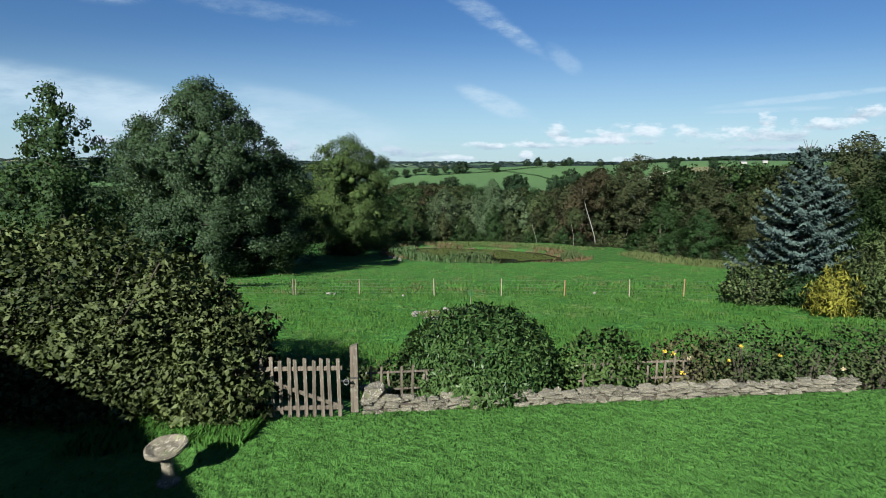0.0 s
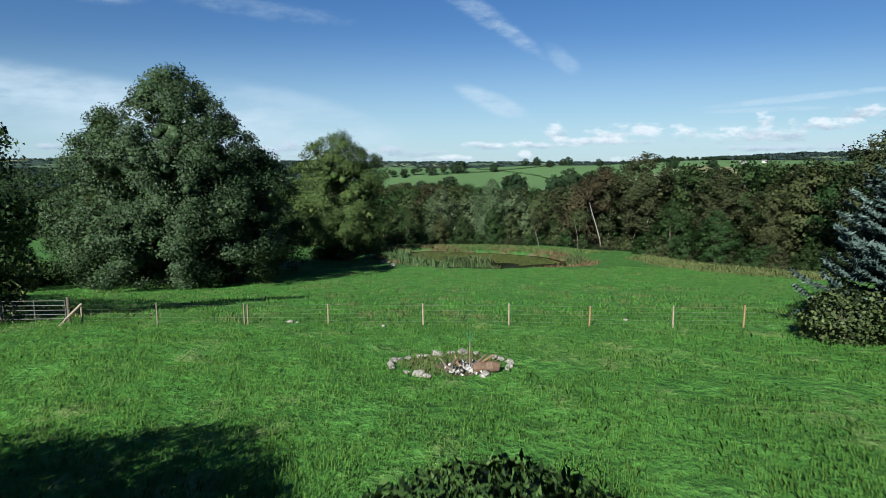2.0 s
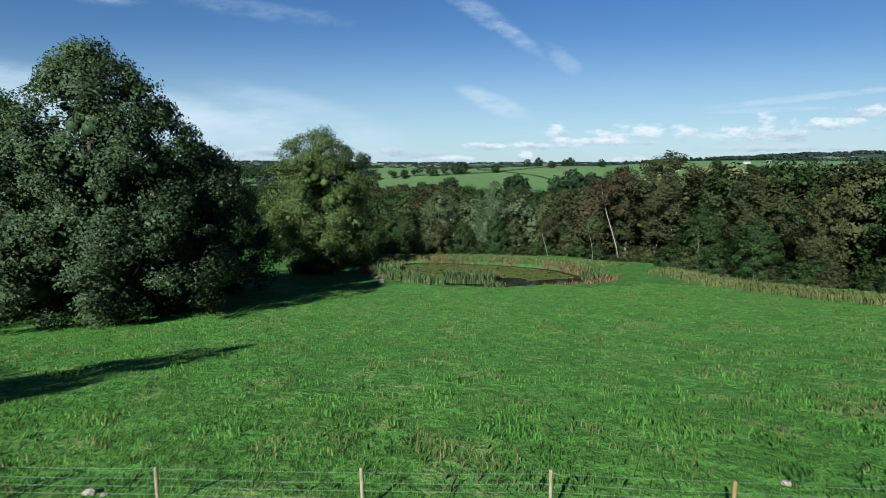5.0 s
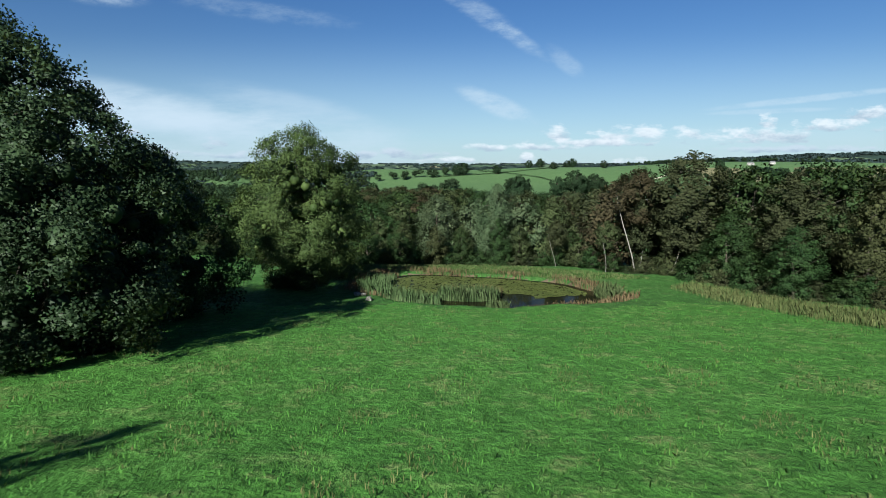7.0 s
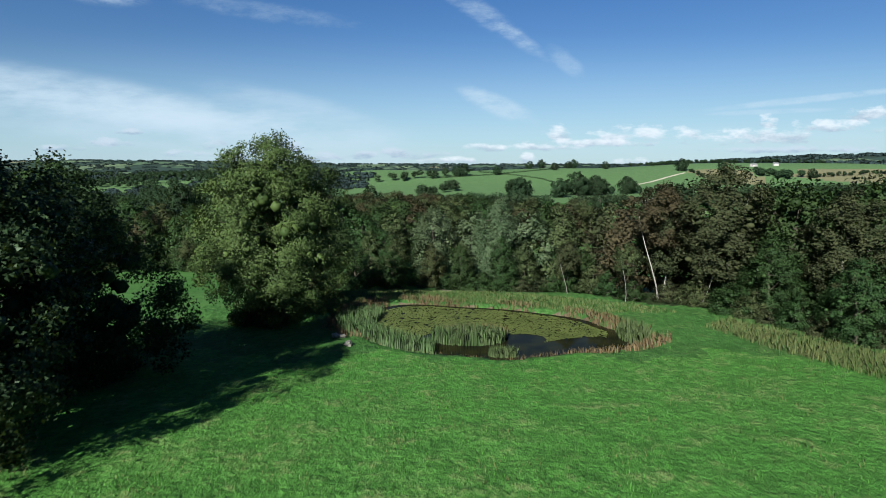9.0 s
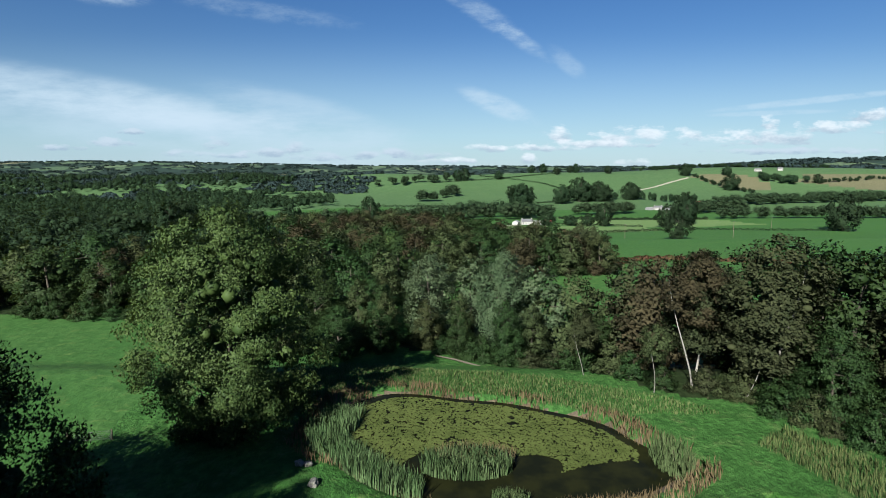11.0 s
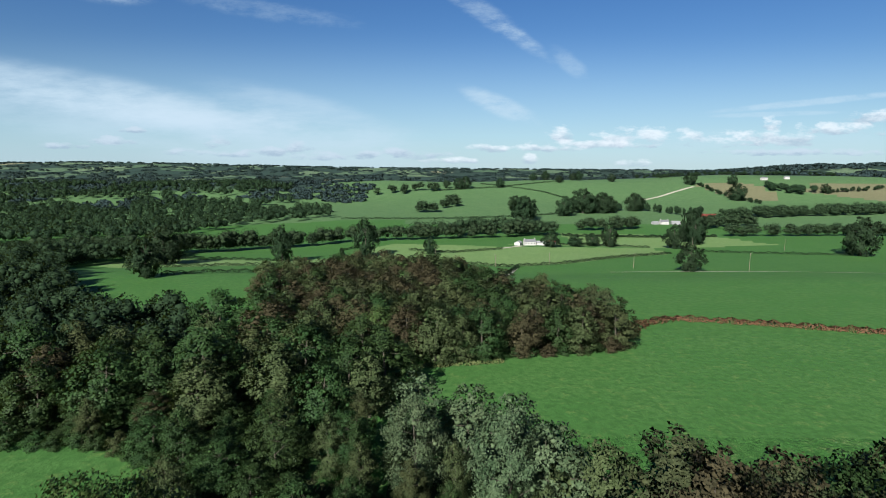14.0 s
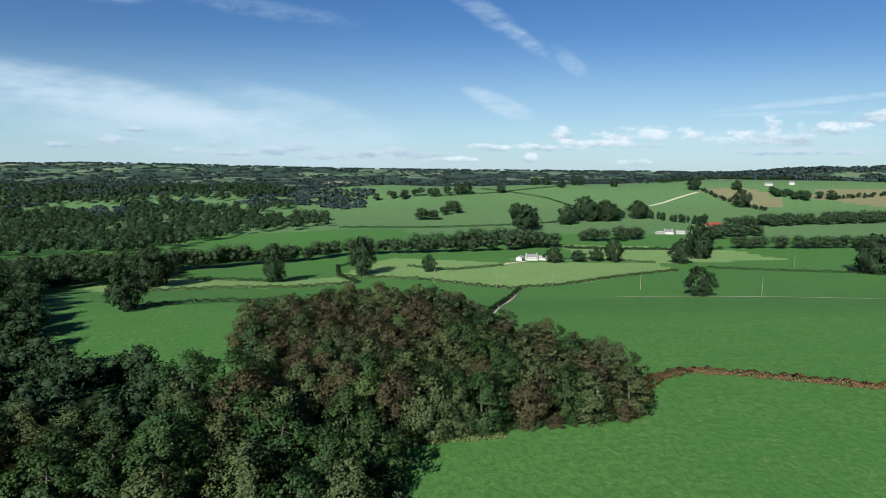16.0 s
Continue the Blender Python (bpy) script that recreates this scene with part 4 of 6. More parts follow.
def tree_mass(name, spots, per, leaf, mat, label, seed, rust=0.06):
    """Many far crowns in one mesh, each with a short trunk."""
    rng = np.random.default_rng(seed)
    P, N, cores = [], [], []
    for x, y, tall, wide in spots:
        boughs = 11
        r = tall * 0.40 * wide
        base = np.array([x, y, up(x, y)])
        c = sphere_dirs(boughs, rng) * (r * 0.55, r * 0.55, tall * 0.26) + (0, 0, tall * 0.56)
        cores += [ball(base + q, (r * 0.30, r * 0.30, tall * 0.12)) for q in c]
        pick = rng.integers(0, boughs, per)
        d = sphere_dirs(per, rng)
        P.append(base + c[pick] + d * (r * 0.52, r * 0.52, tall * 0.22) * rng.uniform(0.85, 1.1, (per, 1)))
        N.append(unit(d + unit(c[pick] - (0, 0, tall * 0.45)) * 0.5 + (0, 0, 0.15)))
    ob = part(name, with_cores(leaf_mesh(np.concatenate(P), np.concatenate(N), leaf, leaf * 0.8, rng, 0.2, simple=True), cores), mat)
    return tagged(ob, label, "trees", kind="stuff")


ROW_SEED = [300]


def tree_row(points, step, low, high, group, jitter=4.0, mats=(None,), kinds=("round",)):
    rng = np.random.default_rng(ROW_SEED[0])
    ROW_SEED[0] += 1
    narrow = 0.5 if "field_poplar" in kinds else 1.0
    spots = [(x, y, rng.uniform(low, high), rng.uniform(1.0, 1.5) * narrow) for x, y in along(points, step, rng, jitter)]
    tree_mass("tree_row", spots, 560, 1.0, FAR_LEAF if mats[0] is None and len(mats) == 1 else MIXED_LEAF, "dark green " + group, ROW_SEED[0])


GREENS = (None, OAK)
WEST = [(-330, 565), (-240, 602), (-212, 560), (-262, 480), (-222, 420), (-196, 388), (-300, 380), (-430, 480), (-430, 600)]
places, rng = fill(WEST, 9.0, 24, 260)
back_wood += [(x, y, rng.uniform(13, 19), rng.uniform(1.0, 1.3)) for x, y in places]
# the darker leaf colour here carries the shade of the hillside wood
tree_mass("wood_canopy", back_wood, 800, 0.85, FAR_LEAF, "dense canopy of the hillside wood, leaf colour darkened for shade", 299)
tree_row([(-330, 560), (-238, 612), (-170, 668), (-109, 722), (-50, 736), (63, 760), (110, 800)], 6.5, 14, 22, "trees along the stream", 4, GREENS)
tree_row([(-330, 575), (-240, 625), (-150, 690)], 7, 12, 19, "trees along the stream", 5, GREENS)
tree_row([(-20, 772), (40, 800), (90, 830), (125, 800)], 8, 16, 24, "trees behind the farm", 9, GREENS)
tree_row([(363, 822), (430, 820), (502, 828), (600, 845), (720, 850)], 5.5, 12, 18, "trees along the lower lane", 4, GREENS)
tree_row([(480, 1085), (572, 1098), (684, 1110), (788, 1145), (960, 1175)], 6, 14, 21, "trees below the barns", 6, GREENS)
tree_row([(540, 1120), (700, 1150), (900, 1195)], 8, 14, 21, "trees below the barns", 8, GREENS)
tree_row([(372, 925), (401, 947), (440, 965), (480, 985)], 6.5, 14, 22, "trees beside the farm", 6, GREENS)
tree_row([(188, 882), (210, 886), (240, 890), (278, 912)], 6.5, 14, 22, "trees before the farm", 6, GREENS)
tree_row([(100, 850), (117, 888), (132, 816), (150, 835)], 8, 13, 20, "trees by the stream", 7, GREENS)
tree_row([(383, 1190), (400, 1160), (415, 1128), (442, 1113), (470, 1140)], 5.5, 11, 17, "dark conifers round the farm", 4, kinds=("field_poplar", "field_oak"))
tree_row([(312, 1180), (336, 1185), (330, 1195)], 9, 12, 17, "clump on the hill foot", 4)
tree_row([(605, 1485), (612, 1420), (622, 1364), (655, 1290)], 9, 6, 11, "hedge trees of the dry fields", 3)
tree_row([(742, 1430), (765, 1412), (805, 1392)], 6, 15, 21, "wood among the dry fields", 7)
tree_row([(752, 1450), (790, 1425), (830, 1405)], 7, 14, 20, "wood among the dry fields", 7)
tree_row([(860, 1395), (930, 1410), (1010, 1440), (1100, 1450)], 11, 7, 12, "hedge trees of the dry fields", 4)
tree_row([(-50, 1136), (-28, 1142), (-12, 1150)], 9, 17, 24, "clump on the hill", 5)
tree_row([(8, 1190), (22, 1225), (18, 1290)], 13, 16, 22, "clump on the hill", 5)
tree_row([(-150, 1390), (-84, 1410), (-30, 1425), (20, 1450)], 13, 17, 25, "trees below the ridge", 8)
tree_row([(520, 1640), (620, 1670), (760, 1700), (900, 1720), (1100, 1760)], 10, 8, 13, "trees on the right ridge", 14)
tree_row([(560, 1690), (700, 1730), (900, 1760), (1200, 1800)], 11, 8, 13, "trees on the right ridge", 14)
for x, y, h in ((50, 1459, 17), (34, 1456, 15), (133, 1472, 13), (230, 1600, 12), (262, 1604, 14), (284, 1537, 11), (330, 1590, 11), (345, 1592, 14), (421, 1562, 12), (591, 1494, 18), (625, 1332, 22), (689, 1487, 14), (853, 1394, 13), (127, 1009, 24), (134, 1030, 22), (134, 1170, 17), (251, 1132, 26), (262, 1130, 20), (287, 1136, 22), (300, 1140, 18), (208, 1081, 20), (358, 1181, 20), (366, 1184, 17), (276, 1152, 17)):
    plant("field_oak", x, y, h, 1.1, group="trees on the ridge")


def foliage_strip(name, points, height, width, per_metre, leaf, mat, label, category="hedge", group="", seed=1, kind=""):
    """A hedge along a line: leaves over an uneven long body."""
    rng = np.random.default_rng(seed)
    pts = np.array(points, float)
    seg = np.hypot(*np.diff(pts, axis=0).T)
    n = int(seg.sum() * per_metre)
    s = rng.random(n) * seg.sum()
    i = np.clip(np.searchsorted(np.cumsum(seg), s), 0, len(seg) - 1)
    u = (s - np.concatenate([[0], np.cumsum(seg)])[i]) / seg[i]
    d = unit(pts[i + 1] - pts[i])
    side = np.stack([-d[:, 1], d[:, 0]], 1)
    c = pts[i] + (pts[i + 1] - pts[i]) * u[:, None]
    a = rng.random(n) * math.pi
    lump = 1 + 0.25 * np.sin(s * 1.7 / height + seed) + 0.2 * np.sin(s * 0.61 / height) + rng.normal(size=n) * 0.1
    off, hz = np.cos(a) * width / 2 * lump, np.sin(a) ** 0.7 * height * lump
    xy = c + side * off[:, None]
    P = np.concatenate([xy, (land(c[:, 0], c[:, 1]) + hz)[:, None]], 1)
    N = unit(np.concatenate([side * np.cos(a)[:, None], np.sin(a)[:, None] + 0.2], 1))
    ob = part(name, leaf_mesh(P, N, leaf, leaf * 0.75, rng, simple=True), mat)
    return tagged(ob, label, category, group, kind)


HEDGES = [
    [(-82, 578), (-16, 568), (30, 540), (52, 528), (97, 547), (150, 590), (221, 641)],
    [(60, 528), (44, 470), (33, 420), (26, 388)],
    [(-30, 640), (10, 618), (60, 648)],
    [(258, 667), (320, 645), (382, 626)],
    [(221, 699), (150, 712), (112, 690)],
    [(-148, 397), (-119, 421), (-92, 425)],
    [(-210, 470), (-150, 500), (-100, 512), (-60, 545), (-82, 578)],
    [(-240, 560), (-160, 545), (-123, 540)],
    [(-82, 578), (-95, 640), (-74, 690)],
    [(150, 808), (250, 812), (345, 816)],
    [(-160, 1000), (-60, 1030), (30, 1060), (128, 1085)],
    [(160, 1090), (265, 1150)],
    [(90, 1530), (230, 1420), (300, 1300), (330, 1215)],
    [(-30, 1420), (110, 1470), (300, 1560)],
]
for i, h in enumerate(HEDGES):
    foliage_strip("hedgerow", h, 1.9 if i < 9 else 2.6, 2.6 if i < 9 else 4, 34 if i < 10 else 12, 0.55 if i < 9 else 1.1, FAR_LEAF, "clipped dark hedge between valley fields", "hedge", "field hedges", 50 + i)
foliage_strip("bank", [(66, 282), (76, 298), (92, 307), (122, 300), (150, 291), (200, 280)], 1.3, 4.6, 60, 0.5, BRACKEN, "brown bracken bank across the valley field", "bank", seed=71)


foliage_strip("dry_bank", [(-14, 245.5), (-6, 247.5), (8, 250.5), (22, 253.5)], 0.8, 2.2, 50, 0.45, ROUGH, "dry grass strip along the copse", "bank", seed=72)


def make_far_woods(name, seed, count, area, size, mat, label):
    """Crowns far off that nobody could count."""
    rng = np.random.default_rng(seed)
    got_p, got_n = [], []
    x0, x1, y0, y1 = area
    done = 0
    while done < count:
        x, y = rng.uniform(x0, x1), y0 + (y1 - y0) * rng.random() ** 1.4
        if noise.noise((x / 150 + seed, y / 170, 0.0)) < -0.05 or abs(x) > 0.95 * y or (y < 1730 and x > -170):
            continue
        done += 1
        r = size * rng.uniform(0.7, 1.3)
        d = sphere_dirs(40, rng)
        d[:, 2] = np.abs(d[:, 2]) * 1.15 - 0.15
        got_p.append(d * (r * 1.5, r * 1.5, r * 0.6) + (x, y, up(x, y) + r * 0.35))
        got_n.append(unit(d))
    P, N = np.concatenate(got_p), np.concatenate(got_n)
    tagged(part(name, leaf_mesh(P, N, size * 0.9, size * 0.75, rng, 0.15, simple=True), mat), label, "woodland", kind="stuff")


def make_hill_wood():
    rng = np.random.default_rng(77)
    corners = [(-175, 1010), (-290, 945), (-318, 800), (-345, 700), (-560, 660), (-900, 800), (-1300, 1300), (-1150, 1680), (-420, 1680), (-300, 1250), (-200, 1120)]
    got, _ = fill(corners, 11.5, 78, 1700, 12000)
    got = [q for q in got if q[1] < 1150 or noise.noise((q[0] / 160, q[1] / 130, 2.0)) < 0.12]
    P, N, cores = [], [], []
    for x, y in got:
        r = rng.uniform(5.5, 10.0)
        d = sphere_dirs(110, rng)
        d[:, 2] = np.abs(d[:, 2]) * 1.3 - 0.35
        cores.append(ball((x, y, up(x, y) + 9), (r * 0.6, r * 0.6, r * 0.65)))
        P.append(d * r * rng.uniform(0.8, 1.1, (110, 1)) + (x, y, up(x, y) + 9 + rng.uniform(-2, 2)))
        N.append(unit(d))
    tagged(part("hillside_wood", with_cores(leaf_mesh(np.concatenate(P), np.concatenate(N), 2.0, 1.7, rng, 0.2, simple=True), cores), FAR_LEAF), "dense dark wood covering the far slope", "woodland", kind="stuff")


make_hill_wood()
make_far_woods("far_woods", 81, 4200, (-2400, 700, 1250, 2900), 6, HAZE_LEAF, "scattered dark woods of the distant valley")
make_far_woods("distant_woods", 82, 3600, (-4200, 4200, 2300, 4600), 8, HAZE_LEAF, "woods on the skyline hills, leaf colour tinted blue for haze")
make_far_woods("ridge_woods", 83, 1500, (700, 2900, 1750, 3000), 9, HAZE_LEAF, "dark wood along the right-hand hill")

# ---------------------------------------------------------------- garden edge
def wall_line(x):
    """The front foot of the low wall."""
    return 10.66 + (x + 1.55) * 0.112


LAWN_Z = -0.12


def leafy_body(rng, count, centre, radii, low=0.0, lumps=0.12, lump_size=2.2, seed=0.0, inner=0.12):
    """Leaf places over an uneven rounded body that stands on low."""
    d = sphere_dirs(count, rng)
    lump = np.array([noise.noise((q[0] * lump_size + seed, q[1] * lump_size, q[2] * lump_size)) + 0.5 * noise.noise((q[0] * lump_size * 3, q[1] * lump_size * 3 + seed, q[2] * lump_size * 3)) for q in d])
    r = 1 + lumps * 1.8 * lump + rng.normal(size=count) * 0.03 - np.where(rng.random(count) < 0.3, rng.random(count) * inner * 2, 0)
    P = np.array(centre) + d * r[:, None] * np.array(radii)
    keep = P[:, 2] > low
    return P[keep], unit(d[keep] / np.array(radii) * min(radii) + (0, 0, 0.12))


def stems(rng, n, centre, spread, height, radius):
    made = []
    for _ in range(n):
        a, r = rng.random() * 6.28, rng.random()
        base = np.array([centre[0] + math.cos(a) * spread * 0.3 * r, centre[1] + math.sin(a) * spread * 0.3 * r, centre[2] - 0.1])
        tip = np.array([centre[0] + math.cos(a) * spread * r, centre[1] + math.sin(a) * spread * r, centre[2] + height * rng.uniform(0.6, 1.0)])
        made.append(tube([base, base * 0.5 + tip * 0.5 + (0, 0, 0.1), tip], [radius, radius * 0.7, radius * 0.3], 5))
    return joined(*made)


def shrub(name, centre, radii, leaves, leaf, leaf_w, mat, label, category="shrub", seed=1, group="", lumps=0.12, low=None, hang=0.0, woody=10, parts_at=None, inner=0.12, loose=0.9, lump_size=2.2):
    rng = np.random.default_rng(seed)
    z = up(centre[0], centre[1]) if low is None else low
    ob = thing(name, centre[0], centre[1], z, label, category, group)
    here = (0, 0, centre[2] - z)
    part("branchwork", stems(rng, woody, (0, 0, 0), min(radii[:2]) * 0.8, here[2] + radii[2] * 0.7, 0.03 + 0.01 * radii[2]), BARK, ob)
    P, S = leafy_body(rng, leaves, here, radii, 0.02, lumps, lump_size, seed, inner)
    part("foliage", leaf_mesh(P, S, leaf, leaf_w, rng, 0.3, hang, loose, 0.6), mat, ob)
    return ob


def garden_hedge():
    """The great hedge at the gate: three swelling bodies grown into one."""
    rng = np.random.default_rng(61)
    ob = thing("garden_hedge", -8.4, 12.0, LAWN_Z, "overgrown mixed hedge with yellow-green leaves beside the gate", "hedge")
    P, S = [], []
    for cx, cy, cz, rx, ry, rz, n in ((-8.8, 12.2, 1.05, 3.4, 1.9, 2.1, 34000), (-5.9, 11.7, 0.85, 1.95, 1.25, 1.7, 19000), (-12.2, 11.8, 1.2, 3.2, 2.0, 2.0, 13000), (-6.6, 10.8, 0.5, 2.0, 1.0, 1.3, 13000), (-4.55, 11.2, 0.55, 1.05, 0.8, 1.2, 7000), (-4.35, 10.25, 0.4, 0.95, 0.55, 1.05, 6000)):
        p, s = leafy_body(rng, n, (cx + 8.4, cy - 12.0, cz + 0.1), (rx, ry, rz), 0.03, 0.26, 3.4, cx, 0.32)
        P.append(p), S.append(s)
    part("foliage", leaf_mesh(np.concatenate(P), np.concatenate(S), 0.135, 0.066, rng, 0.35, 0.4, 1.25, 0.85), HEDGE, ob)
    part("branchwork", stems(rng, 46, (0, 0, 0), 3.6, 3.0, 0.05), BARK, ob)
    sprays = []
    for _ in range(110):
        a, b = rng.uniform(-4.2, 4.4), rng.uniform(-1.5, 1.5)
        h = 2.75 - 0.09 * (a + 0.5) ** 2
        tip = np.array([a + rng.normal() * 0.3, b + rng.normal() * 0.3, max(0.8, h) + rng.uniform(0.1, 0.55)])
        sprays.append(tip + rng.normal(size=(14, 3)) * (0.08, 0.08, 0.22) - (0, 0, 0.15))
    P = np.concatenate(sprays)
    part("new_growth", leaf_mesh(P, unit(rng.normal(size=P.shape) + (0, 0, 0.8)), 0.12, 0.075, rng, 0.3), HEDGE, ob)


garden_hedge()
shrub("laurel_bush", (0.82, 12.55, -0.32), (1.86, 1.60, 1.80), 27000, 0.125, 0.045, LAUREL, "domed glossy green laurel bush grown over the low wall", "bush", 62, low=-0.6, lumps=0.05, hang=0.5, inner=0.08, loose=0.75)
shrub("laurel_bush", (0.85, 11.45, 0.02), (0.95, 0.62, 0.50), 2600, 0.15, 0.058, LAUREL, "glossy laurel growth hanging over the stone wall", "bush", 63, low=-0.45, lumps=0.12, hang=0.9, inner=0.08, loose=0.75)
shrub("climbing_shrub", (3.55, 12.3, 0.1), (0.95, 0.7, 0.85), 3300, 0.13, 0.055, LAUREL, "loose leggy green shrub on the low trellis", "shrub", 64, low=-0.55, lumps=0.22, inner=0.3)
shrub("climbing_shrub", (-0.75, 12.0, 0.05), (1.1, 0.5, 0.45), 1700, 0.11, 0.05, ROSE, "thin green climber on the low trellis", "shrub", 65, low=-0.55, lumps=0.25, inner=0.4)
for i, (x, y, rx, ry, rz, n) in enumerate(((5.5, 12.6, 1.05, 0.7, 0.85, 2600), (6.9, 12.8, 1.2, 0.8, 0.95, 3200), (8.5, 12.9, 1.2, 0.8, 0.8, 2800), (10.2, 13.0, 1.25, 0.9, 0.95, 3200), (11.9, 13.2, 1.2, 0.9, 1.0, 2800))):
    ob = shrub("rose_bush", (x, y, -0.05), (rx, ry, rz), n, 0.085, 0.055, ROSE if i not in (0, 4) else BRAMBLE, "straggling rose bush with yellow and cream blooms behind the wall", "rose bush", 70 + i, "rose bushes", 0.22, -0.6, 0.2, 22, inner=0.4)
    rng = np.random.default_rng(90 + i)
    for _ in range((5, 1, 2, 1, 1)[i]):
        a, h = rng.uniform(-2.6, -0.4), rng.uniform(0.35, 0.95)
        P = np.repeat([[math.cos(a) * rx * 0.9, math.sin(a) * ry * 0.9, 0.5 + rz * h]], 16, 0) + rng.normal(size=(16, 3)) * 0.018
        part("bloom", leaf_mesh(P, unit(rng.normal(size=(16, 3)) + (0, -0.3, 0.8)), 0.055, 0.05, rng, 0.15), ROSE_YELLOW if rng.random() < 0.6 else ROSE_CREAM, ob, "open yellow rose bloom")


def stone_models():
    rng = np.random.default_rng(64)
    return [boulder(rng, 0.47, 0.47, 0.47, 2, 0.24, 0.40) for _ in range(7)]


def garden_wall():
    ob = thing("garden_wall", 0, 0, 0, "low dry rubble-stone wall with lichen along the lawn", "wall", kind="structure")
    rng = np.random.default_rng(66)
    meshes = []
    for bm in stone_models():
        me = bpy.data.meshes.new("stone")
        bm.to_mesh(me), bm.free()
        me.materials.append(STONE)
        meshes.append(me)
    core = bmesh.new()
    length = 10.5
    slope = math.degrees(math.atan(0.112))
    box(core, length, 0.13, 0.22, pose(-1.55 + length / 2 * 0.994, wall_line(-1.55 + length / 2) + 0.17, LAWN_Z + 0.04, 0, 0, slope))
    part("core", core, MORTAR, ob)
    courses = ((-0.03, 0.075, 0.0), (0.04, 0.062, 0.015), (0.098, 0.056, 0.025), (0.15, 0.058, 0.03))
    for z, h, inset in courses:
        x = -1.6
        while x < 8.75:
            w = rng.uniform(0.16, 0.48)
            stone = new("stone", meshes[int(rng.integers(7))])
            stone.parent = ob
            depth = rng.uniform(0.17, 0.24)
            stone.matrix_basis = pose(x + w / 2, wall_line(x + w / 2) + inset + depth / 2 + rng.normal() * 0.032, LAWN_Z + z + h / 2 + rng.normal() * 0.012, rng.normal() * 5, rng.normal() * 4, slope + rng.normal() * 5) @ Matrix.Diagonal((w * rng.uniform(0.86, 1.0), depth, h * rng.uniform(0.75, 1.2), 1))
            x += w
    x = -1.5
    while x < 8.7:
        w = rng.uniform(0.14, 0.4)
        stone = new("stone", meshes[int(rng.integers(7))])
        stone.parent = ob
        stone.matrix_basis = pose(x + w / 2, wall_line(x + w / 2) + 0.16 + rng.normal() * 0.02, LAWN_Z + 0.215 + rng.normal() * 0.015, rng.normal() * 6, rng.normal() * 5, slope + rng.normal() * 8) @ Matrix.Diagonal((w, rng.uniform(0.15, 0.24), rng.uniform(0.05, 0.12), 1))
        x += w + (rng.uniform(0.0, 0.5) if rng.random() < 0.5 else 0.02)
    big = new("stone", meshes[2])
    big.parent = ob
    big.matrix_basis = pose(-1.38, wall_line(-1.38) + 0.3, LAWN_Z + 0.22, 0, 0, 20) @ Matrix.Diagonal((0.5, 0.42, 0.42, 1))


garden_wall()


def picket(bm, x, w, d, h, top=0.03):
    """An upright board with a slightly sloped, worn top."""
    made = bmesh.ops.create_cube(bm, size=1, matrix=Matrix.Translation((x, 0, h / 2)) @ Matrix.Diagonal((w, d, h, 1)))
    for v in made["verts"]:
        if v.co.z > h * 0.9:
            v.co.z += top * (v.co.x - x) / w
    return bm


def garden_gate():
    ob = thing("garden_gate", -2.78, 10.55, LAWN_Z - 0.06, "weathered grey wooden picket gate, shut", "gate", turn=3)
    rng = np.random.default_rng(67)
    for i in range(13):
        x = -1.10 + i * 0.158
        board = part("picket", picket(bmesh.new(), 0, 0.068, 0.022, 1.16 + rng.normal() * 0.022, rng.normal() * 0.03), GREY_WOOD, ob)
        board.matrix_basis = pose(x + rng.normal() * 0.006, -0.035, 0.05, 0, rng.normal() * 0.9, 0)
    for z in (0.22, 1.0):
        solid("rail", 2.02, 0.04, 0.085, pose(-0.15, 0, z), GREY_WOOD, ob)
    solid("brace", 2.0, 0.035, 0.075, pose(-0.15, 0.003, 0.61, 0, 21.5, 0), GREY_WOOD, ob)
    latch = solid("latch", 0.16, 0.03, 0.03, pose(0.92, -0.06, 0.76, 0, 6, 0), BLACK_IRON, ob, label="dark iron latch")
    part("loop", tube([(0.05 * math.cos(a), 0.0, 0.06 * math.sin(a)) for a in np.linspace(0, 6.28, 10)], [0.008] * 10, 5), WIRE, latch)
    latch.children[0].matrix_basis = pose(0.02, -0.02, -0.01)


garden_gate()


def gate_post():
    ob = thing("gate_post", -1.72, 10.77, LAWN_Z, "tall weathered oak gate post beside the wall", "post")
    part("post", picket(bmesh.new(), 0, 0.145, 0.14, 1.34, 0.05), GREY_WOOD, ob)
    solid("strap", 0.16, 0.155, 0.03, pose(0, 0, 0.70), BLACK_IRON, ob, label="dark iron strap")


gate_post()


def trellis():
    """A low fence of short pickets and two rails on the bank behind the wall."""
    rng = np.random.default_rng(68)
    for x0, x1 in ((-1.6, 0.15), (2.9, 4.1), (4.1, 5.4)):
        y = wall_line((x0 + x1) / 2) + 0.75
        z = -0.42
        ob = thing("trellis_fence", (x0 + x1) / 2, y, z, "low grey wooden fence panel with short pickets", "fence", "low fence panels", turn=6.4)
        n = int((x1 - x0) / 0.21)
        for i in range(n):
            h = rng.uniform(0.72, 0.98) + (0.15 if i % 4 == 0 else 0)
            b = part("picket", picket(bmesh.new(), 0, 0.045, 0.02, h, rng.normal() * 0.02), GREY_WOOD, ob)
            b.matrix_basis = pose(-(x1 - x0) / 2 + 0.1 + i * 0.21 + rng.normal() * 0.015, -0.03, 0, 0, rng.normal() * 2.5, 0)
        for h in (0.48, 0.84):
            solid("rail", x1 - x0, 0.03, 0.045, pose(0, 0, h, 0, rng.normal() * 0.8, 0), GREY_WOOD, ob)


trellis()


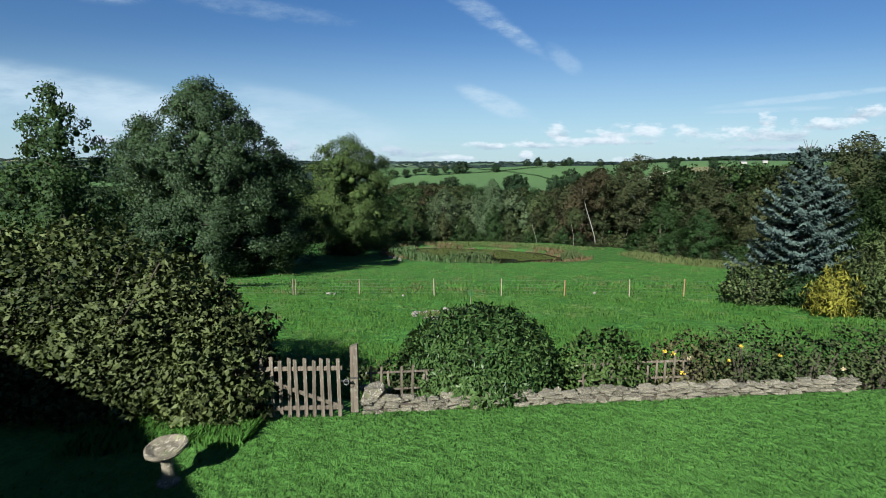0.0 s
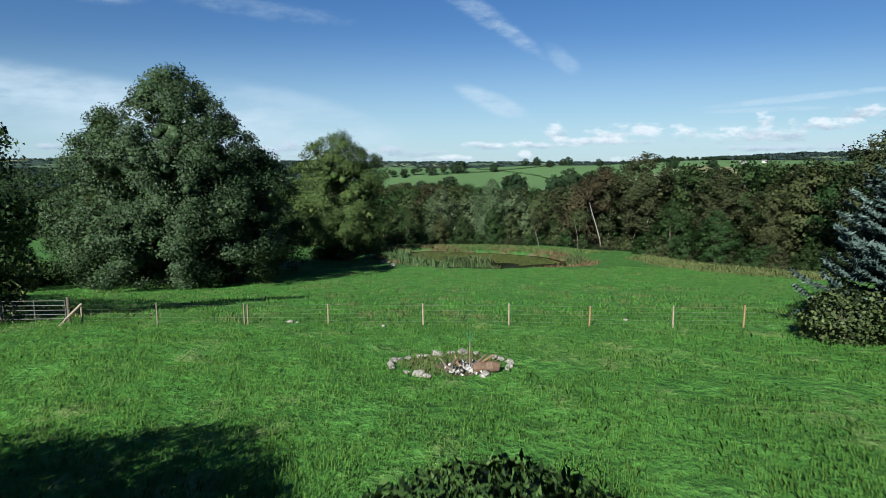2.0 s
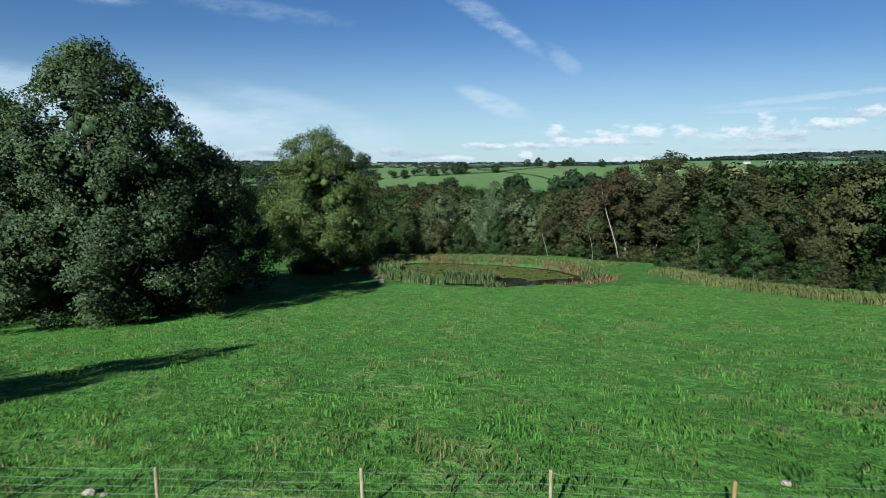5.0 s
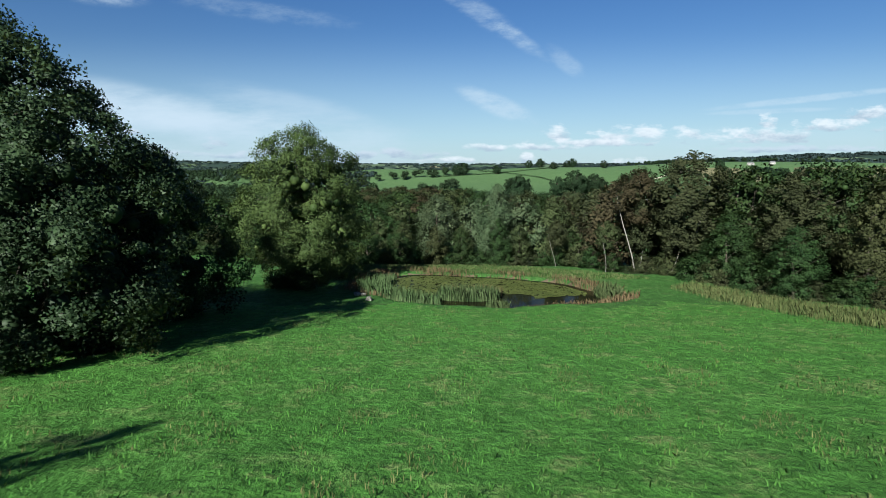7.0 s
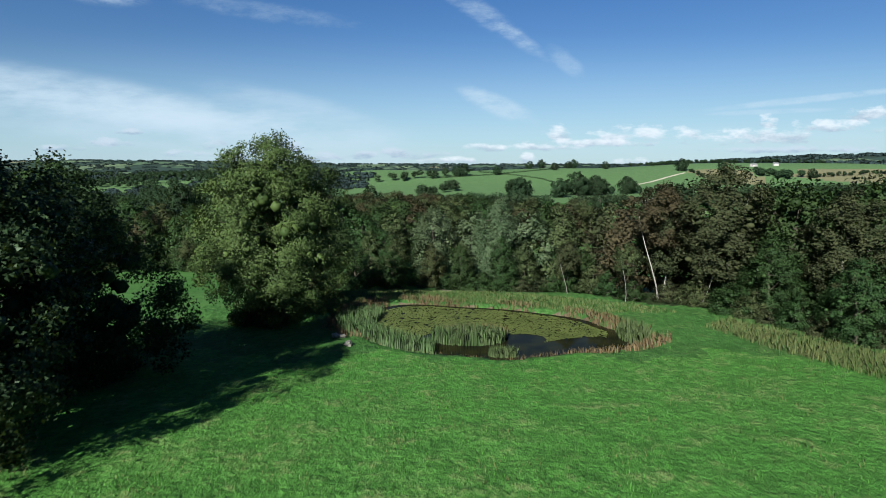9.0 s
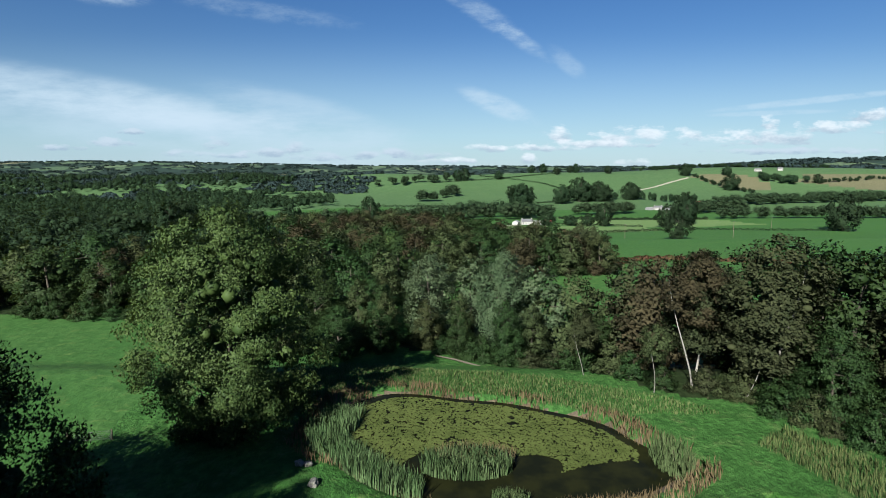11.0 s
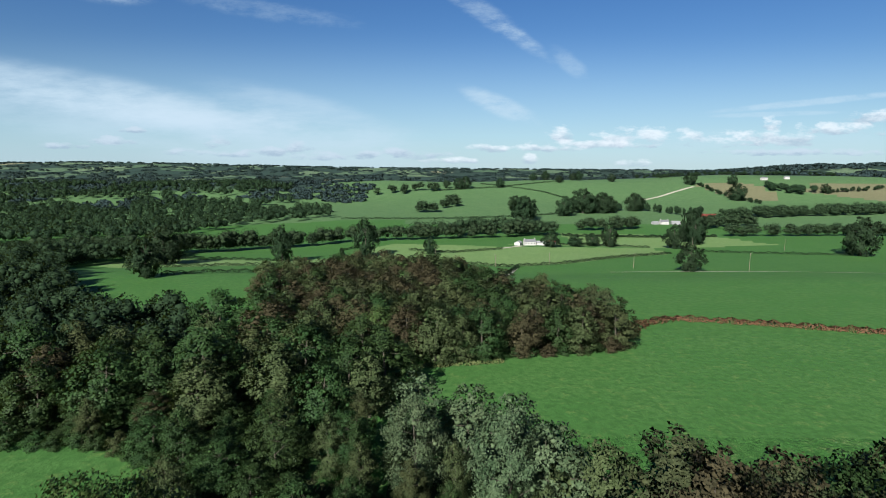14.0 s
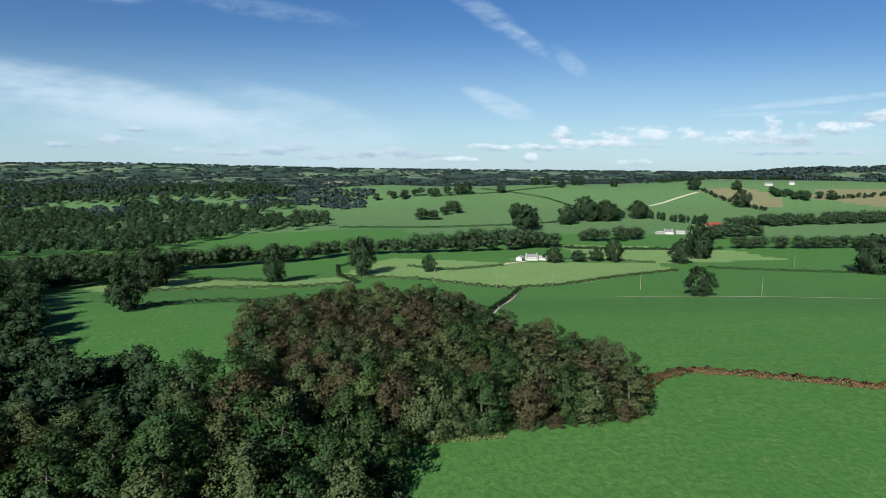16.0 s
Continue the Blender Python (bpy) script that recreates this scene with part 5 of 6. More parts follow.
def bird_bath():
    ob = thing("bird_bath", -4.13, 8.12, LAWN_Z, "pale weathered stone bird bath, slightly tilted, on the lawn", "bird bath")
    bm = bmesh.new()
    prof = [(0.01, 0.02), (0.18, 0.025), (0.235, 0.055), (0.275, 0.075), (0.305, 0.07), (0.31, 0.035), (0.27, -0.01), (0.14, -0.05), (0.01, -0.055)]
    rings = []
    for r, z in prof:
        rings.append([bm.verts.new((r * math.cos(a) * (1 + 0.02 * math.sin(3 * a)), r * math.sin(a), z + 0.006 * math.sin(5 * a + r * 9))) for a in np.linspace(0, 2 * math.pi, 28, endpoint=False)])
    for a, b in zip(rings, rings[1:]):
        for i in range(28):
            q = (i + 1) % 28
            bm.faces.new((a[i], b[i], b[q], a[q]))
    bmesh.ops.remove_doubles(bm, verts=bm.verts, dist=0.002)
    bmesh.ops.recalc_face_normals(bm, faces=bm.faces)
    bowl = part("bowl", bm, BATH_STONE, ob)
    bowl.matrix_basis = pose(0, 0, 0.55, 9, -3, 0)
    column = [(0, 0, -0.05), (0, 0, 0.05), (0, 0, 0.07), (0, 0, 0.12), (0, 0, 0.32), (0, 0, 0.46), (0.0, 0, 0.52)]
    part("pedestal", tube(column, [0.17, 0.17, 0.13, 0.095, 0.085, 0.10, 0.14], 14), BATH_STONE, ob)


bird_bath()


def house_corner():
    """The house behind the camera, of which only the shade is seen."""
    d, n = Vector((-0.62, 0.78, 0)), Vector((-0.78, -0.62, 0))
    mid = Vector((-4.17, -0.84, 0)) + d * 0.2 + n * 4.2
    ob = thing("house", mid.x, mid.y, up(mid.x, mid.y) - 0.2, "plain rendered house with a slate roof beside the lawn", "house", turn=math.degrees(math.atan2(d.y, d.x)))
    solid("wall", 17.4, 8.0, 4.2, pose(0, 0, 2.1), WHITE_WALL, ob, 0.02)
    bm = bmesh.new()
    v = [bm.verts.new(p) for p in ((-9, -4.2, 4.15), (9, -4.2, 4.15), (9, 0, 6.4), (-9, 0, 6.4), (9, 4.2, 4.15), (-9, 4.2, 4.15), (-9, -4.2, 4.0), (9, -4.2, 4.0), (9, 4.2, 4.0), (-9, 4.2, 4.0))]
    for f in ((0, 1, 2, 3), (3, 2, 4, 5), (6, 9, 8, 7), (0, 6, 7, 1), (5, 4, 8, 9), (0, 3, 5, 9, 6), (1, 7, 8, 4, 2)):
        bm.faces.new([v[i] for i in f])
    part("roof", bm, SLATE, ob)


house_corner()


# ---------------------------------------------------------------- pasture
def spruce():
    rng = np.random.default_rng(101)
    x, y = 20.7, 33.0
    ob = thing("spruce", x, y, up(x, y), "blue-grey spruce with layered drooping boughs", "tree")
    tall = 8.7
    part("trunk", tube([(0, 0, -0.3), (0.05, 0, 3), (0, 0.05, 7), (0, 0, tall)], [0.24, 0.18, 0.1, 0.02], 8), BARK, ob)
    P, S, wood = [], [], []
    z = 0.6
    while z < tall - 0.25:
        u = z / tall
        reach = 3.9 * (1 - u) ** 0.78 + 0.22
        spokes = 12 if u < 0.7 else 7
        for j in range(spokes):
            a = (j + rng.uniform(-0.35, 0.35)) / spokes * 6.28 + z * 2.0
            if rng.random() < 0.1:
                continue
            L = reach * rng.uniform(0.66, 1.1) * (1 + 0.14 * math.sin(2 * a + 1.7 * z))
            t = np.linspace(0.1, 1, 5)
            droop = -0.17 * L * np.sin(t * 2.4) * (1 - u) + 0.30 * L * t ** 2 * u + 0.15 * L * t ** 3
            line = np.stack([np.cos(a) * L * t, np.sin(a) * L * t, z + droop], 1)
            if j % 2 == 0:
                wood.append(tube(line, [0.04, 0.03, 0.025, 0.018, 0.01], 4))
            n = int(80 + 270 * L / 4)
            s = rng.random(n) ** 0.55
            c = np.stack([np.interp(s, t, line[:, i]) for i in range(3)], 1)
            out = np.array([math.cos(a), math.sin(a), 0.0])
            side = np.array([-math.sin(a), math.cos(a), 0.0])
            w = rng.normal(size=(n, 1)) * 0.15 * L * (1.1 - 0.8 * s[:, None])
            P.append(c + side * w + (0, 0, 1) * (rng.normal(size=(n, 1)) * 0.035 - np.abs(w) * 0.22))
            S.append(unit(out * 0.6 + np.array([0, 0, 0.75]) + side * np.sign(w) * 0.25))
        z += rng.uniform(0.44, 0.66) * (1.15 - 0.5 * u)
    P, S = np.concatenate(P), np.concatenate(S)
    part("boughs", joined(*wood), BARK, ob)
    part("needles", leaf_mesh(P, S, 0.30, 0.085, rng, 0.2, 0.0, 0.4, 0.4), SPRUCE, ob)
    tips = np.array([(0.14 * math.cos(q), 0.14 * math.sin(q), tall + 0.1 + 0.1 * q / 6) for q in np.linspace(0, 6, 8)])
    part("leader", joined(*[tube([(0, 0, tall - 0.6), tip * (2.6, 2.6, 1) + (0, 0, 0.25)], [0.025, 0.008], 4) for tip in tips[:4]]), BARK, ob)


spruce()
shrub("golden_cypress", (18.25, 26.4, -1.35), (0.86, 0.84, 1.15), 3400, 0.26, 0.045, GOLD, "golden-yellow feathery conifer shrub", "shrub", 102, lumps=0.42, inner=0.45, loose=0.9, hang=-1.3, lump_size=3.6)
shrub("conifer_shrub", (20.4, 26.2, -0.7), (1.7, 1.6, 1.9), 8000, 0.24, 0.06, CONIFER, "dense yellow-green conifer shrub", "shrub", 103, lumps=0.34, inner=0.3, loose=0.9, hang=-0.8, lump_size=3.2)
shrub("conifer_shrub", (23.2, 27.5, -0.2), (2.0, 1.8, 2.3), 6000, 0.30, 0.07, CONIFER, "dense green conifer shrub", "shrub", 104, lumps=0.22, inner=0.2, loose=0.6)
shrub("evergreen_bush", (16.9, 30.6, -1.8), (1.7, 1.5, 1.25), 4200, 0.17, 0.10, HEDGE, "low dark evergreen bush under the spruce", "bush", 105, lumps=0.2, inner=0.25)
shrub("evergreen_bush", (18.9, 29.3, -1.9), (1.4, 1.2, 1.0), 3200, 0.17, 0.10, OAK, "low dark evergreen bush under the spruce", "bush", 106, lumps=0.2, inner=0.25)
for x, y, h, w in ((63, 75, 19.5, 1.0), (72, 81, 21.5, 1.0), (64, 62, 15.5, 1.1), (74, 70, 20, 1.1)):
    plant("near_oak" if y > 72 else "oak", x, y, h, w, label="tall dark green tree on the pasture's side", group="boundary trees")

# dark hedge along the pasture's side
rng = np.random.default_rng(111)
for i, (x, y) in enumerate(along([(-62, 58), (-46, 77), (-42, 84), (-38, 94)], 3.4, rng, 0.6)):
    shrub("hedge_bush", (x - 1, y + 1.5, up(x, y) + 1.0), (2.5, 2.2, 1.9 + 0.4 * math.sin(i)), 1700, 0.34, 0.26, OAK, "dark unclipped hedge bush along the pasture", "bush", 112 + i, "boundary hedge", 0.25, inner=0.3, woody=4)
for i, (x, y, r) in enumerate(((-27, 41, 3.0), (-31, 43, 3.2), (-35, 44, 3.4), (-40, 48, 3.6), (-24.5, 36, 1.7), (-32, 38, 2.8), (-37, 40, 3.2), (-44, 50, 4))):
    shrub("hedge_bush", (x, y, up(x, y) + r * 0.55), (r, r * 0.9, r * 1.15), int(900 * r), 0.32, 0.24, OAK if i % 2 else HEDGE, "dark unclipped hedge bush along the pasture", "bush", 132 + i, "boundary hedge", 0.25, inner=0.3, woody=5)
for i, (x, y, r) in enumerate(((-25, 128.0, 1.5), (-21.5, 127.5, 1.7))):
    shrub("hedge_bush", (x, y, up(x, y) + r * 0.5), (r * 1.5, r, r * 0.9), 1500, 0.30, 0.22, OAK, "dark clipped bush beside the field gate", "bush", 142 + i, "field gate bushes", 0.12, inner=0.3, woody=4)


def fence_post(x, y, h, w, mat, label, tilt=0.0, twin=False):
    ob = thing("fence_post", x, y, up(x, y) - 0.05, label, "fence post", "wire fence posts")
    p = part("post", tube([(0, 0, -0.2), (0.005, 0, h * 0.5), (0, 0, h - 0.02), (0, 0, h)], [w, w * 0.97, w * 0.93, w * 0.75], 9), mat, ob)
    p.matrix_basis = pose(0, 0, 0, tilt, tilt * 0.6, 0)
    if twin:
        q = part("post", tube([(0, 0, -0.2), (0, 0, h - 0.06), (0, 0, h - 0.04)], [w, w * 0.95, w * 0.7], 9), mat, ob)
        q.matrix_basis = pose(0.16, 0.03, 0, 0, 1.0, 0)
    return ob


FENCE = [(-21.2, 36.0), (-17.6, 35.8), (-13.5, 35.1), (-9.4, 35.5), (-5.2, 35.2), (-0.55, 35.0), (3.6, 34.9), (7.4, 34.5), (11.2, 34.0), (14.3, 33.6), (17.3, 33.2)]
for i, (x, y) in enumerate(FENCE):
    new_wood = i in (7, 9)
    fence_post(x, y, 1.12 - 0.05 * (i % 3 == 1), 0.042, NEW_WOOD if new_wood else POST_WOOD, "orange-brown treated fence post" if new_wood else "pale weathered round fence post in the pasture", (i * 37 % 5 - 2) * 0.8, i == 3)


def strut():
    ob = thing("fence_strut", -18.25, 34.9, up(-18.25, 34.9) - 0.05, "pale wooden strut leaning against a fence post", "strut")
    part("pole", tube([(0, 0, -0.05), (0.45, 0.3, 0.5), (0.88, 0.62, 1.0)], [0.075, 0.07, 0.065], 9), POST_WOOD, ob)


strut()


def wires():
    for (ax, ay), (bx, by) in zip(FENCE[1:], FENCE[2:]):
        ob = thing("fence_wire", (ax + bx) / 2, (ay + by) / 2, up((ax + bx) / 2, (ay + by) / 2), "thin galvanised stock-fence wires between two posts", "fence wire", "stock fence")
        a, b = np.array([ax, ay, up(ax, ay)]), np.array([bx, by, up(bx, by)])
        c = np.array(ob.matrix_basis.translation)
        for h in (0.18, 0.36, 0.55, 0.74, 0.98):
            sag = (0, 0, -0.02)
            part("wire", tube([a + (0, 0, h) - c, (a + b) / 2 + (0, 0, h) + sag - c, b + (0, 0, h) - c], [0.0035] * 3, 3), WIRE, ob)


wires()


def field_gate(x, y, turn, width, label):
    ob = thing("field_gate", x, y, up(x, y), label, "gate", turn=turn)
    for z in (0.2, 0.42, 0.64, 0.88, 1.12):
        part("bar", tube([(-width / 2, 0, z), (width / 2, 0, z)], [0.02, 0.02], 6), OLD_STEEL, ob)
    for q in (-width / 2, 0, width / 2):
        part("upright", tube([(q, 0, 0.02), (q, 0, 1.14)], [0.022, 0.022], 6), OLD_STEEL, ob)
    for q in (-width / 2 - 0.15, width / 2 + 0.15):
        part("post", tube([(q, 0, -0.2), (q, 0, 1.3)], [0.08, 0.075], 8), GREY_WOOD, ob)


field_gate(-20.0, 35.9, 3, 3.0, "grey tubular steel field gate in the wire fence")
field_gate(-36.0, 127, 12, 4.2, "grey tubular steel field gate to the next meadow")


def stone_ring():
    rng = np.random.default_rng(120)
    cx, cy = 0.62, 26.65
    for i in range(29):
        a = i / 29 * 2 * math.pi + rng.normal() * 0.06
        if rng.random() < (0.06 if math.sin(a) > -0.3 else 0.25):
            continue
        r = 2.05 + rng.normal() * 0.06
        x, y = cx + r * math.cos(a), cy + r * 0.80 * math.sin(a)
        s = rng.uniform(0.08, 0.17)
        ob = part("stone", boulder(rng, s * 1.25, s, s * 0.62, 2, 0.2), PALE_STONE)
        ob.matrix_basis = pose(x, y, up(x, y) + s * 0.28, rng.normal() * 8, rng.normal() * 8, math.degrees(a) + 90 + rng.normal() * 15)
        tagged(ob, "pale grey fieldstone in the ring round the fire place", "stone", "ring of stones")
    bm = bmesh.new()
    n = 40
    vs = [bm.verts.new((cx + 0.55 + 1.05 * math.cos(a) * (1 + 0.16 * math.sin(3 * a)), cy - 0.3 + 0.85 * math.sin(a) * (1 + 0.12 * math.cos(4 * a)), 0)) for a in np.linspace(0, 6.283, n, endpoint=False)]
    for v in vs:
        v.co.z = up(v.co.x, v.co.y) + 0.03
    top = bm.verts.new((cx + 0.55, cy - 0.3, up(cx + 0.55, cy - 0.3) + 0.09))
    for i in range(n):
        bm.faces.new((vs[i], vs[(i + 1) % n], top))
    tagged(part("fire_bed", bm, EARTH), "bare scorched earth inside the stone ring", "fire place")
    n = 260
    P = np.stack([cx + 0.62 + rng.normal(size=n) * 0.30, cy - 0.75 + rng.normal(size=n) * 0.26, np.zeros(n)], 1)
    P[:, 2] = land(P[:, 0], P[:, 1]) + 0.08 + rng.random(n) * 0.10
    tagged(part("ash_heap", leaf_mesh(P, np.tile([0, 0, 1.0], (n, 1)), 0.20, 0.10, rng, 0.3, 0, 1.4), ASH), "pale wood ash and burnt scraps", "ash heap", kind="stuff")
    log = part("log", tube([(-0.42, 0, 0), (-0.2, 0.02, 0.02), (0.0, 0.03, 0.0), (0.2, 0.0, 0.03), (0.42, 0, 0)], [0.14, 0.185, 0.17, 0.19, 0.15], 12), LOG_WOOD)
    log.matrix_basis = pose(cx + 1.15, cy - 1.0, up(cx + 1.15, cy - 1.0) + 0.17, 0, 0, 8)
    tagged(log, "short thick half-burnt brown log in the fire place", "log")
    for i, (dx, dy, a, L) in enumerate(((0.1, -0.5, 60, 0.9), (0.3, -0.35, 110, 0.8), (0.95, -0.4, 50, 0.9), (1.2, -0.2, 30, 0.7), (-0.1, -0.6, 130, 0.7))):
        w = part("branch", tube([(-L / 2, 0, 0), (0, 0.04, 0.04), (L / 2, 0, 0.16)], [0.05, 0.045, 0.02], 7), NEW_WOOD if i % 2 else GREY_WOOD)
        w.matrix_basis = pose(cx + dx, cy + dy, up(cx + dx, cy + dy) + 0.12, 0, -8, a)
        tagged(w, "broken branch lying in the fire place", "branch", "fire wood")
    x, y = cx + 0.66, cy - 0.55
    stake = thing("garden_fork", x, y, up(x, y), "long-handled fork stuck upright beside the ash", "fork")
    part("handle", tube([(0, 0, -0.1), (0, 0, 0.95)], [0.025, 0.022], 7), POST_WOOD, stake)
    part("head", joined(tube([(0, 0, 0.93), (0, 0, 1.02), (-0.09, 0, 1.12), (-0.10, 0, 1.30)], [0.016] * 4, 5), tube([(0, 0, 1.0), (0.09, 0, 1.12), (0.10, 0, 1.30)], [0.014] * 3, 5), tube([(0, 0, 1.0), (0, 0, 1.3)], [0.014] * 2, 5)), GREEN_PAINT, stake, "dark green forked head")
    n = 1500
    q = np.sqrt(rng.random(n)) * 1.8
    a = rng.random(n) * 6.283
    x, y = cx + q * np.cos(a), cy + 0.8 * q * np.sin(a)
    tagged(part("dry_weeds", blades(on_land(x, y), 0.16, 0.014, rng, 0.8), ROUGH), "dry brownish weeds inside the stone ring", "weeds", kind="stuff")


stone_ring()
for x, y, s in ((-7.3, 36.1, 0.13), (-6.9, 36.0, 0.07), (-2.4, 34.3, 0.09), (9.8, 36.5, 0.1), (-11.3, 122.0, 0.45), (-10.4, 121.9, 0.4), (-9.0, 118.0, 0.55)):
    rng = np.random.default_rng(int(x * 10) + 900)
    ob = part("stone", boulder(rng, s * 1.2, s * 0.9, s * 0.7, 2, 0.2), PALE_STONE)
    ob.matrix_basis = pose(x, y, up(x, y) + s * 0.4, 0, 0, x * 50)
    tagged(ob, "pale stone lying in the grass", "stone", "loose stones")


# ---------------------------------------------------------------- pond edge
def bed(name, count, test, area, height, width, mat, label, seed, z=None, bend=0.35, clump=0.0):
    rng = np.random.default_rng(seed)
    x0, x1, y0, y1 = area
    x, y = rng.uniform(x0, x1, count * 40), rng.uniform(y0, y1, count * 40)
    ok = test(x, y)
    if clump:
        ok &= (np.sin(x * clump + 1.7 * np.sin(y * clump * 0.8)) * np.sin(y * clump * 1.1 + seed) + rng.normal(size=len(x)) * 0.3) > -0.1
    x, y = x[ok][:count], y[ok][:count]
    P = np.stack([x, y, np.full(len(x), z) if z is not None else np.maximum(land(x, y), WATER - 0.3)], 1)
    return tagged(part(name, blades(P, height, width, rng, bend), mat), label, "reeds" if "reed" in name else "grass", kind="stuff")


bed("reed_bed", 3600, lambda x, y: (pond_reach(x, y) > 0.84) & (pond_reach(x, y) < 1.1) & (x < 1.5) & (y < 136), (-13, 4, 112, 140), 1.8, 0.09, REED, "tall green reeds along the pond's near shore", 201)
bed("reed_bed", 2600, lambda x, y: ((x - 5.9) / 4.8) ** 2 + ((y - 122.4) / 2.3) ** 2 < 1, (1, 11, 119, 127), 1.8, 0.09, REED, "reed island standing in the pond", 202, WATER - 0.2)
bed("reed_bed", 1600, lambda x, y: ((x - 6.6) / 4.6) ** 2 + ((y - 124.2) / 1.8) ** 2 < 1, (1, 12, 121, 127), 1.5, 0.08, SEDGE, "brown dead reeds on the pond's island", 203, WATER - 0.2)
bed("reed_bed", 1000, lambda x, y: ((x - 27.8) / 2.0) ** 2 + ((y - 124.0) / 3.6) ** 2 < 1, (25, 32, 119, 129), 1.5, 0.07, REED, "green and brown reeds at the pond's end", 204)
bed("reed_bed", 900, lambda x, y: ((x - 9.8) / 1.8) ** 2 + ((y - 116.4) / 1.0) ** 2 < 1, (7, 13, 115, 118), 1.2, 0.06, REED, "short green reeds on the pond's near shore", 205)
bed("sedge_fringe", 2900, lambda x, y: (pond_reach(x, y) > 1.02) & (pond_reach(x, y) < 1.24) & (y > 118 + 0.25 * (9 - x)), (-14, 34, 112, 148), 0.85, 0.08, SEDGE, "dry brown sedge fringing the pond bank", 206, None, 0.6, 0.5)
bed("sedge_fringe", 420, lambda x, y: (pond_reach(x, y) > 0.98) & (pond_reach(x, y) < 1.1) & (y < 121), (-10, 28, 111, 122), 0.6, 0.05, SEDGE, "dry brown sedge on the pond's near shore", 207, None, 0.6, 0.9)
bed("bank_grass", 10000, lambda x, y: (pond_reach(x, y) > 1.15) & (pond_reach(x, y) < 1.95) & (y > 135), (-25, 40, 132, 162), 0.42, 0.085, ROUGH, "long rough grass on the bank behind the pond", 208, None, 0.6)
bed("bank_grass", 11000, lambda x, y: (pond_reach(x, y) > 1.15) & (pond_reach(x, y) < 1.95) & (y > 135), (-25, 40, 132, 162), 0.36, 0.07, RUSH, "long green grass on the bank behind the pond", 212, None, 0.6)
STRIP = [(38.5, 127), (41.5, 118), (44, 105), (46, 96), (52, 84), (60, 88), (56, 104), (50, 120), (44, 131)]
bed("rough_grass", 9000, lambda x, y: inside(x, y, STRIP), (36, 62, 82, 133), 0.75, 0.05, ROUGH, "tall dry rough grass and rushes before the wood", 209, None, 0.5)


def pasture_grass():
    rng = np.random.default_rng(210)

    def layer(count, y0, y1, height, width, least, power, name, mat, label, scale=0.5):
        y = y0 + (y1 - y0) * rng.random(count) ** power
        x = (rng.random(count) * 2 - 1) * (6 + 0.62 * y) + 1
        tuft = np.array([noise.noise((a * scale, b * scale * 0.8, y0)) + 0.6 * noise.noise((a * scale * 3.8, b * scale * 3.2, 4.0)) for a, b in zip(x, y)])
        keep = (tuft > least) & (np.hypot(x - 0.62, (y - 26.65) / 0.8) > 1.95) & (pond_reach(x, y) > 1.1)
        x, y, tuft = x[keep], y[keep], tuft[keep]
        v, f, soft = blades(on_land(x, y), height, width, rng, 0.8)
        tall = np.repeat(0.6 + 0.9 * np.clip(tuft - least, 0, 1), 5)
        ground = np.repeat(land(x, y), 5)
        v[:, 2] = ground + (v[:, 2] - ground) * tall
        tagged(part(name, (v, f, soft), mat), label, "grass", kind="stuff")

    layer(105000, 13.2, 46, 0.12, 0.019, -0.38, 1.5, "pasture_grass", BLADE, "uneven green pasture grass")
    layer(50000, 40, 118, 0.22, 0.06, 0.16, 1.2, "pasture_tufts", BLADE, "tufted green grass of the lower pasture", 0.42)
    layer(46000, 36, 118, 0.24, 0.06, 0.16, 1.1, "lush_tufts", RUSH, "dark lush tufts in the pasture", 0.8)
    layer(42000, 36, 112, 0.28, 0.045, 0.26, 1.0, "dry_tufts", ROUGH, "straw-coloured tufts in the pasture", 0.24)


pasture_grass()


def lawn_grass():
    rng = np.random.default_rng(211)
    n = 36000
    x, y = rng.uniform(-6.5, 11.5, n), rng.uniform(5.2, 11.6, n)
    keep = (y < np.where(x < -1.9, 10.6, wall_line(x) + 0.02)) & (np.abs(x) < y * 0.85 + 1)
    P = on_land(x[keep], y[keep])
    tagged(part("lawn_grass", blades(P, 0.05, 0.011, rng, 0.9), BLADE), "short mown lawn grass", "grass", kind="stuff")
    n = 5200
    x = -3.4 - rng.random(n) ** 1.3 * 3.0
    y = 10.5 - rng.random(n) * 1.1 + rng.normal(size=n) * 0.12 + 0.15 * (x + 3.4)
    tagged(part("long_grass", blades(on_land(x, y), 0.17, 0.018, rng, 1.0), BLADE), "long uncut grass at the foot of the hedge", "grass", kind="stuff")


lawn_grass()


